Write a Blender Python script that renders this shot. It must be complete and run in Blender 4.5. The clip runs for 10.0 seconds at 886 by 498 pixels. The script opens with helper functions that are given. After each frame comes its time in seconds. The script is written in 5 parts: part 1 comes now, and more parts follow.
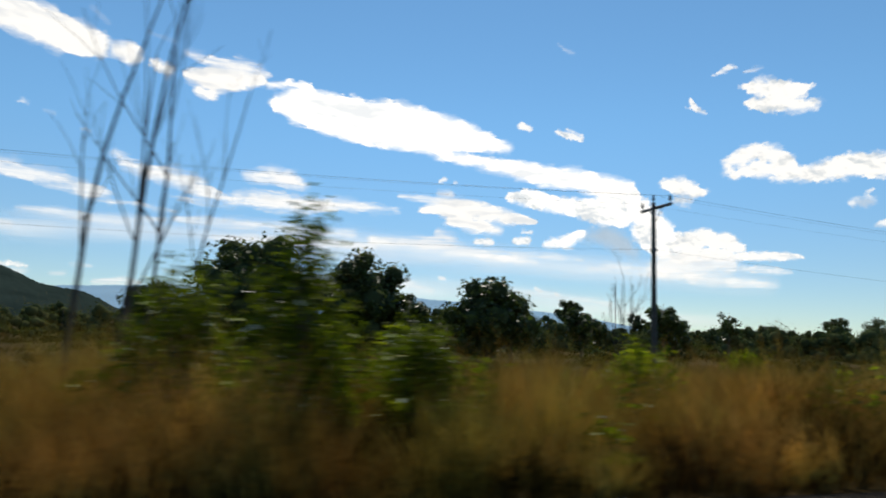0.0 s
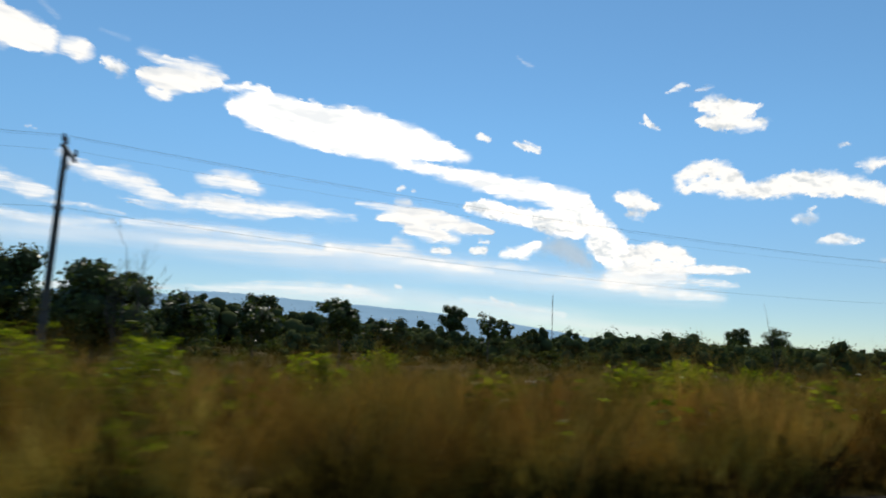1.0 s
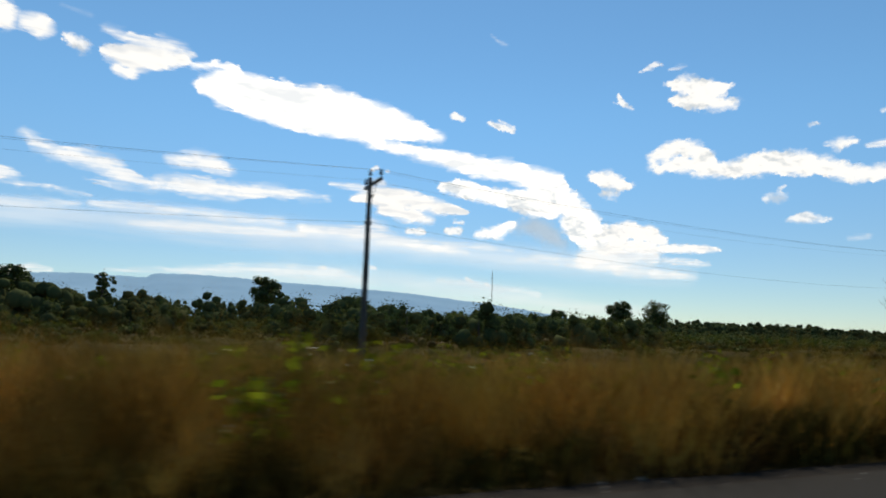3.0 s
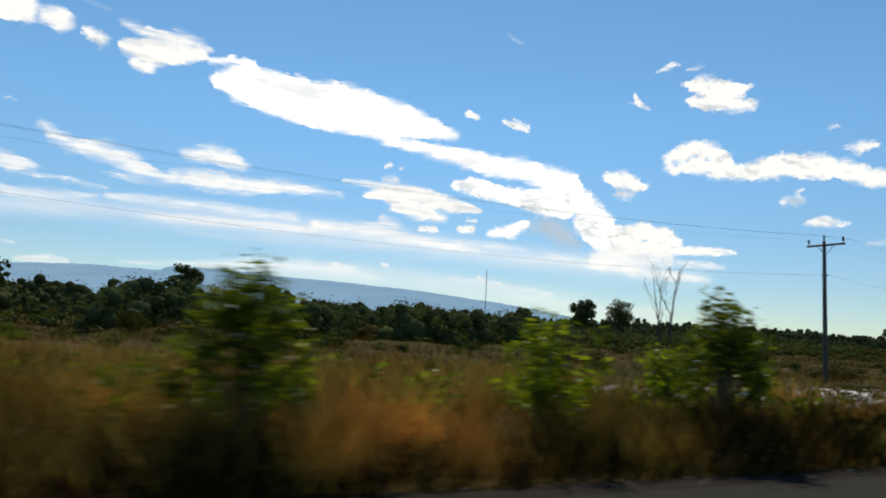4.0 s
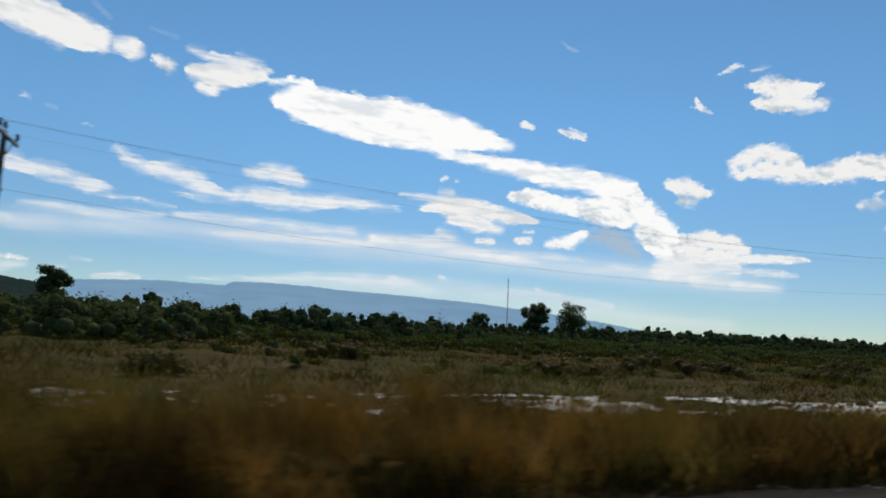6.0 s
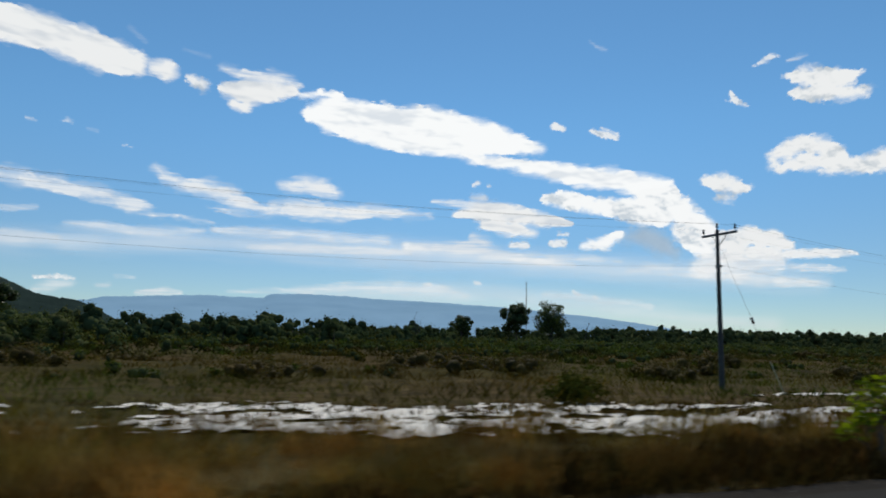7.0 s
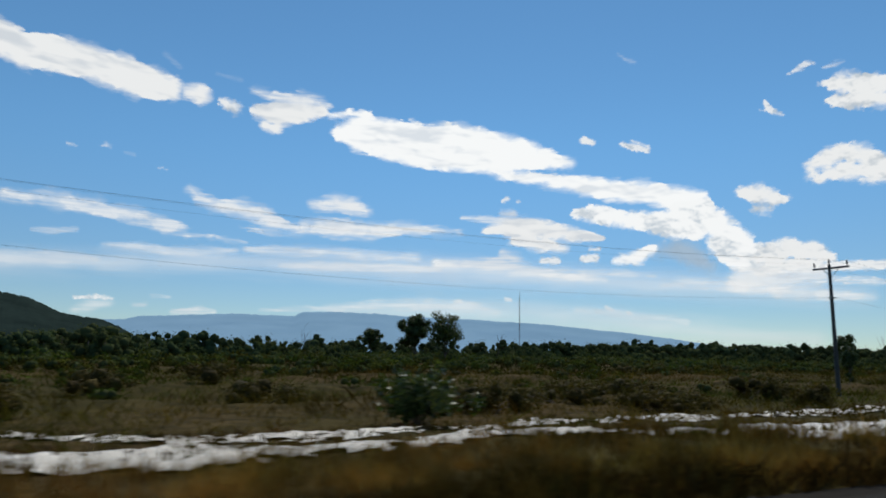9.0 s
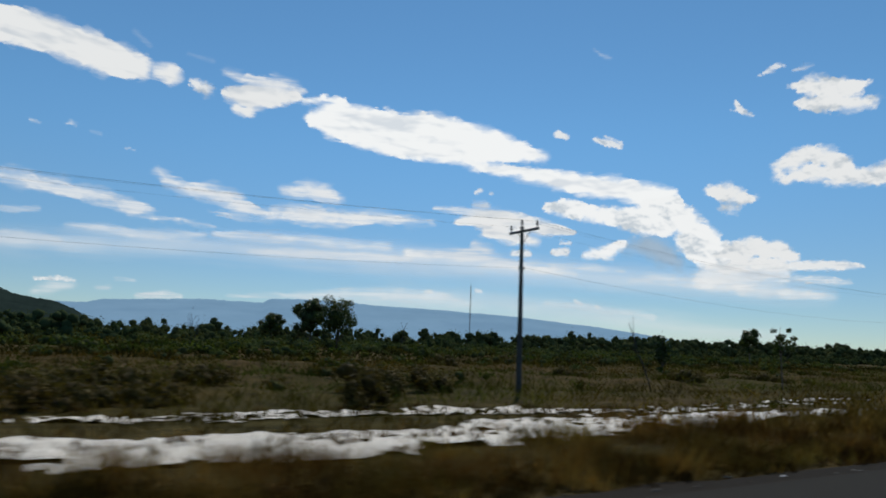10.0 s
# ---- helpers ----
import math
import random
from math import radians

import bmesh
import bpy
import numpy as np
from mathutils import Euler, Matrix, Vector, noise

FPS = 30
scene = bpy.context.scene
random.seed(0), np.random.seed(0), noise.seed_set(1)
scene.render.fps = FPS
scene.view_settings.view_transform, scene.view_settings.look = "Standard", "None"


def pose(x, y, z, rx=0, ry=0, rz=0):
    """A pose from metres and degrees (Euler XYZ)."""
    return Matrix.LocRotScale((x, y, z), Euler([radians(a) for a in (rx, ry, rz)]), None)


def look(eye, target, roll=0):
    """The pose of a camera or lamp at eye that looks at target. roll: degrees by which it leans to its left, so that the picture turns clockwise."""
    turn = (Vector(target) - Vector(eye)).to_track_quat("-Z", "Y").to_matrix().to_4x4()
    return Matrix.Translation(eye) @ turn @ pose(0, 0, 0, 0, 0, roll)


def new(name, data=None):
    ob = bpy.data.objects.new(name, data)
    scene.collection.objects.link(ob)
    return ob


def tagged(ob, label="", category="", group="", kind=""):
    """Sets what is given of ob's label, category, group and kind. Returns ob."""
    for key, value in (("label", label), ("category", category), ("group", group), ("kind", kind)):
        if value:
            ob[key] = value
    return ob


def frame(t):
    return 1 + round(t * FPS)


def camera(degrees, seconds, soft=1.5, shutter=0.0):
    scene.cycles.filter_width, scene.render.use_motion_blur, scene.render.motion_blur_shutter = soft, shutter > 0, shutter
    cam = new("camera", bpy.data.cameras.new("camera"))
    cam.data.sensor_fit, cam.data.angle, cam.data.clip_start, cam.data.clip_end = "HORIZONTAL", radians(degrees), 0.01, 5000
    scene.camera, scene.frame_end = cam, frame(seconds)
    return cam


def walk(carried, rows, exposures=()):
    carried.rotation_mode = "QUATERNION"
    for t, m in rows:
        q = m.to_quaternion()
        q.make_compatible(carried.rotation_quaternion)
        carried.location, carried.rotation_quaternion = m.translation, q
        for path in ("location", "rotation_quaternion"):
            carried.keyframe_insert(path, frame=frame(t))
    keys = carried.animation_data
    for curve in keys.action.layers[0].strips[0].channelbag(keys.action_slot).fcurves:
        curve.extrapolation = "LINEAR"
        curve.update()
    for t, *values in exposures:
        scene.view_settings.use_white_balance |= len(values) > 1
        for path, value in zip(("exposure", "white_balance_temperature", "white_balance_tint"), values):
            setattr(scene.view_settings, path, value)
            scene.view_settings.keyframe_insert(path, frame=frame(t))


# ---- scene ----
# ---------------------------------------------------------------- camera
cam = camera(68.83, 10.0, soft=1.7, shutter=0.2)
PATH = [
    (0.0, 0.123, 0.000, 2.20, 97.302, -2.044, -23.655),
    (0.5, 10.445, -1.323, 2.20, 97.746, -1.377, -25.187),
    (1.0, 20.721, -2.642, 2.20, 98.232, -2.609, -27.346),
    (1.5, 30.936, -3.939, 2.20, 98.481, -2.323, -28.643),
    (2.0, 41.255, -5.196, 2.20, 98.426, -2.321, -29.129),
    (2.5, 51.694, -6.398, 2.20, 97.358, -1.783, -29.379),
    (4.0, 82.141, -9.489, 2.20, 96.424, -3.192, -27.880),
    (4.5, 92.209, -10.291, 2.20, 96.709, -3.201, -26.488),
    (5.0, 102.310, -10.949, 2.20, 95.658, -3.324, -25.535),
    (5.5, 112.740, -11.455, 2.20, 96.590, -3.435, -24.100),
    (7.0, 142.246, -11.799, 2.20, 97.700, -1.363, -18.844),
    (7.5, 152.216, -11.479, 2.20, 98.038, -1.028, -17.455),
    (8.0, 162.504, -10.911, 2.20, 97.876, -0.930, -16.488),
    (8.5, 172.920, -10.035, 2.20, 97.340, -1.536, -16.007),
    (9.0, 182.706, -8.963, 2.20, 99.139, -1.087, -15.677),
    (9.5, 192.621, -7.548, 2.20, 98.960, -1.273, -17.969),
    (10.0, 202.654, -5.815, 2.20, 98.372, -2.232, -18.171),
]
walk(cam, [(r[0], pose(*r[1:])) for r in PATH],
     exposures=[(0.0, -0.02, 6750, 10), (4.5, -0.02, 6800, 10), (5.5, -0.20, 6600, 10), (7.0, -0.30, 6350, 9), (8.0, -0.26, 6350, 9), (10.0, -0.39, 6350, 9)])

# ---------------------------------------------------------------- sky and sun
SUN_AZ, SUN_EL = -26.0, 54.0      # degrees left of +y, degrees above the horizon
world = bpy.data.worlds.new("sky")
world.use_nodes = True
scene.world = world
nt = world.node_tree
sky = nt.nodes.new("ShaderNodeTexSky")
sky.sky_type = 'NISHITA'
sky.sun_disc = False
sky.sun_elevation = radians(SUN_EL)
sky.sun_rotation = radians(-SUN_AZ)
sky.air_density, sky.dust_density, sky.ozone_density, sky.altitude = 1.0, 0.05, 2.2, 1200
tint = nt.nodes.new("ShaderNodeMix")
tint.data_type, tint.blend_type = 'RGBA', 'MULTIPLY'
tint.inputs[0].default_value = 1.0
_way = nt.nodes.new("ShaderNodeTexCoord")
_sep = nt.nodes.new("ShaderNodeSeparateXYZ")
_haze = nt.nodes.new("ShaderNodeValToRGB")       # thin warm haze low down, clear air above
_haze.color_ramp.interpolation = 'EASE'
_haze.color_ramp.elements[0].position, _haze.color_ramp.elements[0].color = 0.02, (0.60, 0.71, 0.78, 1)
_haze.color_ramp.elements[1].position, _haze.color_ramp.elements[1].color = 0.34, (0.73, 1.07, 1.13, 1)
nt.links.new(_way.outputs["Generated"], _sep.inputs[0])
nt.links.new(_sep.outputs[2], _haze.inputs[0])
nt.links.new(_haze.outputs[0], tint.inputs[7])
nt.links.new(sky.outputs[0], tint.inputs[6])
nt.links.new(tint.outputs[2], nt.nodes["Background"].inputs[0])
nt.nodes["Background"].inputs[1].default_value = 0.12
sun = new("sun", bpy.data.lights.new("sun", 'SUN'))
sun.data.energy, sun.data.angle, sun.data.color = 3.8, radians(0.55), (1.0, 0.95, 0.86)
_a, _e = radians(SUN_AZ), radians(SUN_EL)
sun.matrix_world = look((-math.sin(_a) * math.cos(_e) * 100, math.cos(_a) * math.cos(_e) * 100, math.sin(_e) * 100), (0, 0, 0))


# ---------------------------------------------------------------- materials
class Nodes:
    """Short hand for a material's node tree."""

    def __init__(self, name):
        self.m = bpy.data.materials.new(name)
        self.m.use_nodes = True
        self.t = self.m.node_tree
        self.t.nodes.clear()
        self.out = self.t.nodes.new("ShaderNodeOutputMaterial")

    def add(self, kind, **inputs):
        n = self.t.nodes.new("ShaderNode" + kind)
        for k, v in inputs.items():
            self.put(n.inputs[k.replace("_", " ")], v)
        return n

    def put(self, socket, v):
        if isinstance(v, bpy.types.NodeSocket):
            self.t.links.new(v, socket)
        else:
            socket.default_value = v

    def coords(self, scale=(1, 1, 1), kind="Object"):
        c = self.t.nodes.new("ShaderNodeTexCoord").outputs[kind]
        m = self.add("Mapping", Scale=scale)
        self.t.links.new(c, m.inputs["Vector"])
        return m.outputs[0]

    def noise(self, scale, detail=4.0, vector=None, rough=0.55):
        n = self.add("TexNoise", Scale=scale, Detail=detail, Roughness=rough)
        if vector is not None:
            self.t.links.new(vector, n.inputs["Vector"])
        return n.outputs["Fac"]

    def ramp(self, fac, stops, smooth=False):
        n = self.t.nodes.new("ShaderNodeValToRGB")
        if smooth:
            n.color_ramp.interpolation = 'EASE'
        while len(n.color_ramp.elements) < len(stops):
            n.color_ramp.elements.new(0.5)
        for e, (pos, col) in zip(n.color_ramp.elements, stops):
            e.position = pos
            e.color = (*col, 1) if len(col) == 3 else col
        self.t.links.new(fac, n.inputs[0])
        return n.outputs[0]

    def math(self, op, a, b=0.0, c=0.0, clamp=False):
        n = self.t.nodes.new("ShaderNodeMath")
        n.operation, n.use_clamp = op, clamp
        for i, v in enumerate((a, b, c)):
            self.put(n.inputs[i], v)
        return n.outputs[0]

    def mix(self, fac, a, b, mode='MIX'):
        n = self.t.nodes.new("ShaderNodeMix")
        n.data_type, n.blend_type = 'RGBA', mode
        self.put(n.inputs[0], fac)
        for s, v in ((n.inputs[6], a), (n.inputs[7], b)):
            self.put(s, (*v, 1) if isinstance(v, tuple) and len(v) == 3 else v)
        return n.outputs[2]

    def bump(self, height, strength=0.4, distance=0.02):
        return self.add("Bump", Height=height, Strength=strength, Distance=distance).outputs[0]

    def end(self, shader):
        self.t.links.new(shader, self.out.inputs[0])
        return self.m


def leaf_material(name, stops, patch, translucent, rough, patch_scale, gloss=0.4, toned=False):
    """Foliage: each leaf has its own tone, larger patches shift the hue, light shines through."""
    n = Nodes(name)
    own = n.t.nodes.new("ShaderNodeNewGeometry").outputs["Random Per Island"]
    col = n.ramp(own, stops)
    big = n.ramp(n.noise(patch_scale, 3.0, n.coords()), [(0.38, (0, 0, 0)), (0.62, (1, 1, 1))])
    tint = n.mix(big, patch[0], patch[1])
    col = n.mix(1.0, col, tint, 'MULTIPLY')
    if toned:
        at = n.t.nodes.new("ShaderNodeAttribute")
        at.attribute_name = "tone"
        col = n.mix(1.0, col, at.outputs["Color"], 'MULTIPLY')
    p = n.add("BsdfPrincipled", Base_Color=col, Roughness=rough)
    p.inputs["Specular IOR Level"].default_value = gloss
    tr = n.add("BsdfTranslucent", Color=n.mix(1.0, col, (1.15, 0.95, 0.7) if toned else (1.15, 1.25, 0.6), 'MULTIPLY'))
    return _mixed(n, translucent, p, tr)


def _mixed(n, fac, a, b):
    m = n.add("MixShader", Fac=fac)
    n.t.links.new(a.outputs[0], m.inputs[1])
    n.t.links.new(b.outputs[0], m.inputs[2])
    return n.end(m.outputs[0])


M = {}
M["verge"] = leaf_material("dry_verge_grass", [(0.0, (0.23, 0.17, 0.055)), (0.5, (0.30, 0.225, 0.075)), (1.0, (0.39, 0.30, 0.11))],
                           ((1.36, 0.96, 0.64), (1.02, 1.05, 0.58)), 0.18, 0.85, 0.45, 0.02, True)
M["russet"] = leaf_material("russet_verge_grass", [(0.0, (0.20, 0.135, 0.042)), (0.5, (0.265, 0.18, 0.056)), (1.0, (0.34, 0.24, 0.084))],
                            ((1.28, 0.95, 0.62), (1.08, 1.02, 0.58)), 0.08, 0.85, 0.4, 0.02, True)
M["scrub"] = leaf_material("scrub_grass", [(0.0, (0.076, 0.069, 0.018)), (0.5, (0.096, 0.086, 0.023)), (1.0, (0.118, 0.104, 0.032))],
                           ((1.30, 0.92, 0.58), (0.64, 1.0, 0.45)), 0.15, 0.8, 0.05, 0.0, True)
M["plain"] = leaf_material("plain_grass", [(0.0, (0.05, 0.048, 0.015)), (0.6, (0.07, 0.066, 0.02)), (1.0, (0.095, 0.086, 0.028))],
                           ((1.1, 0.92, 0.7), (0.85, 1.0, 0.7)), 0.12, 0.9, 0.03, 0.0, True)
M["bush"] = leaf_material("bush_leaves", [(0.0, (0.0315, 0.045, 0.0054)), (0.6, (0.0855, 0.1125, 0.0126)), (1.0, (0.162, 0.189, 0.0315))],
                          ((0.95, 1.0, 0.6), (1.2, 1.05, 0.6)), 0.6, 0.6, 0.5, 0.04)
M["lime"] = leaf_material("young_leaves", [(0.0, (0.075, 0.105, 0.0065)), (0.6, (0.16, 0.2, 0.015)), (1.0, (0.27, 0.29, 0.036))],
                          ((0.9, 0.95, 0.6), (1.15, 1.0, 0.6)), 0.62, 0.6, 0.5, 0.03)
M["dark"] = leaf_material("dark_bush_leaves", [(0.0, (0.034, 0.029, 0.012)), (0.6, (0.07, 0.058, 0.021)), (1.0, (0.115, 0.094, 0.034))],
                          ((0.95, 0.9, 0.7), (1.2, 0.95, 0.7)), 0.25, 0.7, 0.3, 0.05)
M["tree"] = leaf_material("tree_leaves", [(0.0, (0.018, 0.03, 0.009)), (0.6, (0.045, 0.07, 0.017)), (1.0, (0.09, 0.12, 0.034))],
                          ((0.9, 0.9, 0.75), (1.2, 1.0, 0.8)), 0.33, 0.4, 0.6, 0.25)
# dead stalks; the dark tone also paints shade under grass and bushes
M["thatch"] = leaf_material("dead_thatch_and_shade", [(0.0, (0.026, 0.015, 0.008)), (0.6, (0.07, 0.041, 0.018)), (1.0, (0.14, 0.086, 0.036))],
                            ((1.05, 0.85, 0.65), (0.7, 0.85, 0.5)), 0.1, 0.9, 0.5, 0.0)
M["olive"] = leaf_material("olive_scrub_leaves", [(0.0, (0.05, 0.055, 0.014)), (0.6, (0.075, 0.08, 0.02)), (1.0, (0.11, 0.11, 0.03))],
                           ((1.2, 0.9, 0.7), (0.8, 1.05, 0.6)), 0.12, 0.9, 0.03, 0.0)
# near-white base colour stands for the sun glinting off leaves
M["pale"] = leaf_material("painted_glint_leaves", [(0.0, (0.4675, 0.442, 0.323)), (1.0, (0.748, 0.714, 0.578))], ((1, 1, 1), (1, 1, 0.95)), 0.3, 0.5, 1.0, 0.3)
M["woods"] = leaf_material("woods_leaves", [(0.0, (0.056, 0.068, 0.028)), (0.6, (0.08, 0.094, 0.038)), (1.0, (0.105, 0.12, 0.05))],
                           ((0.8, 0.92, 0.88), (1.2, 1.05, 0.8)), 0.2, 0.8, 0.03, 0.0)
# shade inside crowns and bushes, painted as a dark colour on solid cores
M["core_shade"] = leaf_material("foliage_core_shade", [(0.0, (0.042, 0.049, 0.023)), (1.0, (0.068, 0.077, 0.035))], ((0.8, 0.92, 0.88), (1.15, 1.05, 0.9)), 0.0, 0.9, 0.05, 0.0)


def bark_material(name, a, b):
    n = Nodes(name)
    v = n.coords((6, 6, 1.2))
    f = n.noise(3.0, 6.0, v)
    p = n.add("BsdfPrincipled", Base_Color=n.ramp(f, [(0.3, a), (0.7, b)]), Roughness=0.9, Normal=n.bump(f, 0.6, 0.02))
    return n.end(p.outputs[0])


M["bark"] = bark_material("grey_brown_bark", (0.035, 0.025, 0.018), (0.14, 0.11, 0.085))
M["dead"] = bark_material("dead_bark", (0.016, 0.013, 0.011), (0.055, 0.046, 0.041))


def ground_material():
    n = Nodes("sandy_scrub_soil")
    v = n.coords()
    big, mid, fine = n.noise(0.06, 5, v), n.noise(0.9, 6, v), n.noise(9.0, 6, v)
    soil = n.ramp(mid, [(0.3, (0.03, 0.022, 0.009)), (0.55, (0.092, 0.060, 0.022)), (0.78, (0.15, 0.10, 0.044))])
    grass = n.ramp(mid, [(0.3, (0.03, 0.026, 0.008)), (0.7, (0.085, 0.067, 0.02))])
    col = n.mix(n.ramp(big, [(0.4, (0, 0, 0)), (0.6, (1, 1, 1))]), soil, grass)
    col = n.mix(n.math('MULTIPLY', fine, 0.5), col, (0.03, 0.026, 0.014))
    p = n.add("BsdfPrincipled", Base_Color=col, Roughness=0.95, Normal=n.bump(n.math('ADD', mid, fine), 0.7, 0.08))
    p.inputs["Specular IOR Level"].default_value = 0.02
    return n.end(p.outputs[0])


def sand_material():
    n = Nodes("white_quartz_sand")
    v = n.coords()
    a, b = n.noise(1.3, 6, v), n.noise(14.0, 6, v)
    col = n.ramp(a, [(0.28, (0.46, 0.41, 0.34)), (0.45, (0.66, 0.59, 0.49)), (0.7, (0.74, 0.68, 0.58))])
    col = n.mix(n.ramp(b, [(0.58, (0, 0, 0)), (0.72, (1, 1, 1))]), col, (0.34, 0.29, 0.23))
    p = n.add("BsdfPrincipled", Base_Color=col, Roughness=0.92, Normal=n.bump(n.math('ADD', a, b), 0.6, 0.06))
    return n.end(p.outputs[0])


def asphalt_material(name, lo, hi, scale):
    n = Nodes(name)
    v = n.coords()
    f, g = n.noise(scale, 4, v, 0.7), n.noise(0.5, 5, v)
    col = n.mix(g, n.ramp(f, [(0.3, lo), (0.7, hi)]), tuple(0.6 * (x + y) for x, y in zip(lo, hi)))
    p = n.add("BsdfPrincipled", Base_Color=col, Roughness=0.92, Normal=n.bump(f, 0.6, 0.01))
    p.inputs["Specular IOR Level"].default_value = 0.02
    return n.end(p.outputs[0])


def plain(name, lo, hi, scale=8.0, rough=0.6, metal=0.0):
    n = Nodes(name)
    f = n.noise(scale, 5, n.coords())
    p = n.add("BsdfPrincipled", Base_Color=n.ramp(f, [(0.3, lo), (0.7, hi)]), Roughness=rough, Metallic=metal, Normal=n.bump(f, 0.25, 0.01))
    return n.end(p.outputs[0])


M["ground"] = ground_material()
M["sand"] = sand_material()
M["asphalt"] = asphalt_material("worn_asphalt", (0.017, 0.0158, 0.0137), (0.037, 0.0345, 0.030), 60.0)
M["gravel"] = asphalt_material("gravel_shoulder", (0.010, 0.0085, 0.007), (0.036, 0.031, 0.025), 18.0)
M["stone"] = plain("pale_stone", (0.04, 0.036, 0.03), (0.14, 0.125, 0.105), 1.3, 0.9)
M["concrete"] = plain("weathered_concrete", (0.034, 0.032, 0.030), (0.072, 0.067, 0.062), 5.0, 0.85)
M["steel"] = plain("galvanised_steel", (0.10, 0.10, 0.10), (0.2, 0.2, 0.2), 12.0, 0.55, 0.6)
M["ceramic"] = plain("brown_ceramic", (0.035, 0.02, 0.014), (0.06, 0.035, 0.025), 9.0, 0.25)
M["wire"] = plain("dark_cable", (0.035, 0.035, 0.035), (0.06, 0.06, 0.06), 3.0, 0.6)
M["guard"] = plain("faded_yellow_plastic", (0.26, 0.22, 0.10), (0.38, 0.34, 0.2), 4.0, 0.5)
M["scrap"] = plain("dirty_white_plastic", (0.55, 0.54, 0.52), (0.8, 0.8, 0.79), 20.0, 0.4)
M["mast"] = plain("mast_steel", (0.11, 0.09, 0.09), (0.2, 0.16, 0.16), 0.3, 0.6, 0.2)


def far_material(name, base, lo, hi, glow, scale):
    """Far land behind kilometres of air: dim forest slopes, the blue light of the air in front painted on as emission.
    """
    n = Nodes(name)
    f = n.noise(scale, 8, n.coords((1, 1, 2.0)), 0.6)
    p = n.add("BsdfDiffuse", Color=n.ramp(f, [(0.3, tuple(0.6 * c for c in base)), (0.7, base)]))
    # aerial haze painted as a blue glow of the slopes themselves
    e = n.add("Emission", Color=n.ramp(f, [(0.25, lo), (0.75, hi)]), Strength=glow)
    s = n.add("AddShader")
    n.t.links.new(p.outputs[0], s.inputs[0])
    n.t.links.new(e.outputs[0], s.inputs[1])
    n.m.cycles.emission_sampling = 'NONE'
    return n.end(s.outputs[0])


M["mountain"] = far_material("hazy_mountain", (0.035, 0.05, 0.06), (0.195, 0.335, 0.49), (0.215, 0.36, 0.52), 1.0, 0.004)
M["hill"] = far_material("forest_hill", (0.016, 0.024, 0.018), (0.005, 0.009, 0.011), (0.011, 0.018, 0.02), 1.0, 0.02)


CLOUD_KINDS = {   # tear: degrees by which the edge is torn; size: tears to a degree; long: length of the tears; lean: their slope; soft: width of the edge, from crisp to feathered
    "cumulus": dict(tear=0.50, size=1.5, long=1.4, lean=6, soft=(0.10, 0.60), fold=0.22, lo=(0.66, 0.72, 0.77)),
    "bank": dict(tear=0.54, size=1.2, long=3.0, lean=11, soft=(0.10, 0.75), fold=0.22, lo=(0.80, 0.84, 0.88)),
    "ragged": dict(tear=0.62, size=1.25, long=3.6, lean=10, soft=(0.15, 0.95), fold=0.22, lo=(0.80, 0.84, 0.88)),
    "wisp": dict(tear=0.45, size=1.1, long=5.0, lean=5, soft=(0.20, 0.70), fold=0.16, lo=(0.88, 0.91, 0.94)),
    "veil": dict(tear=0.45, size=0.5, long=5.0, lean=4, soft=(1.0, 1.7), fold=0.10, lo=(0.92, 0.94, 0.96)),
    "grey": dict(tear=0.45, size=1.0, long=1.0, lean=0, soft=(0.6, 1.0), fold=0.12, lo=(0.46, 0.58, 0.70)),
}


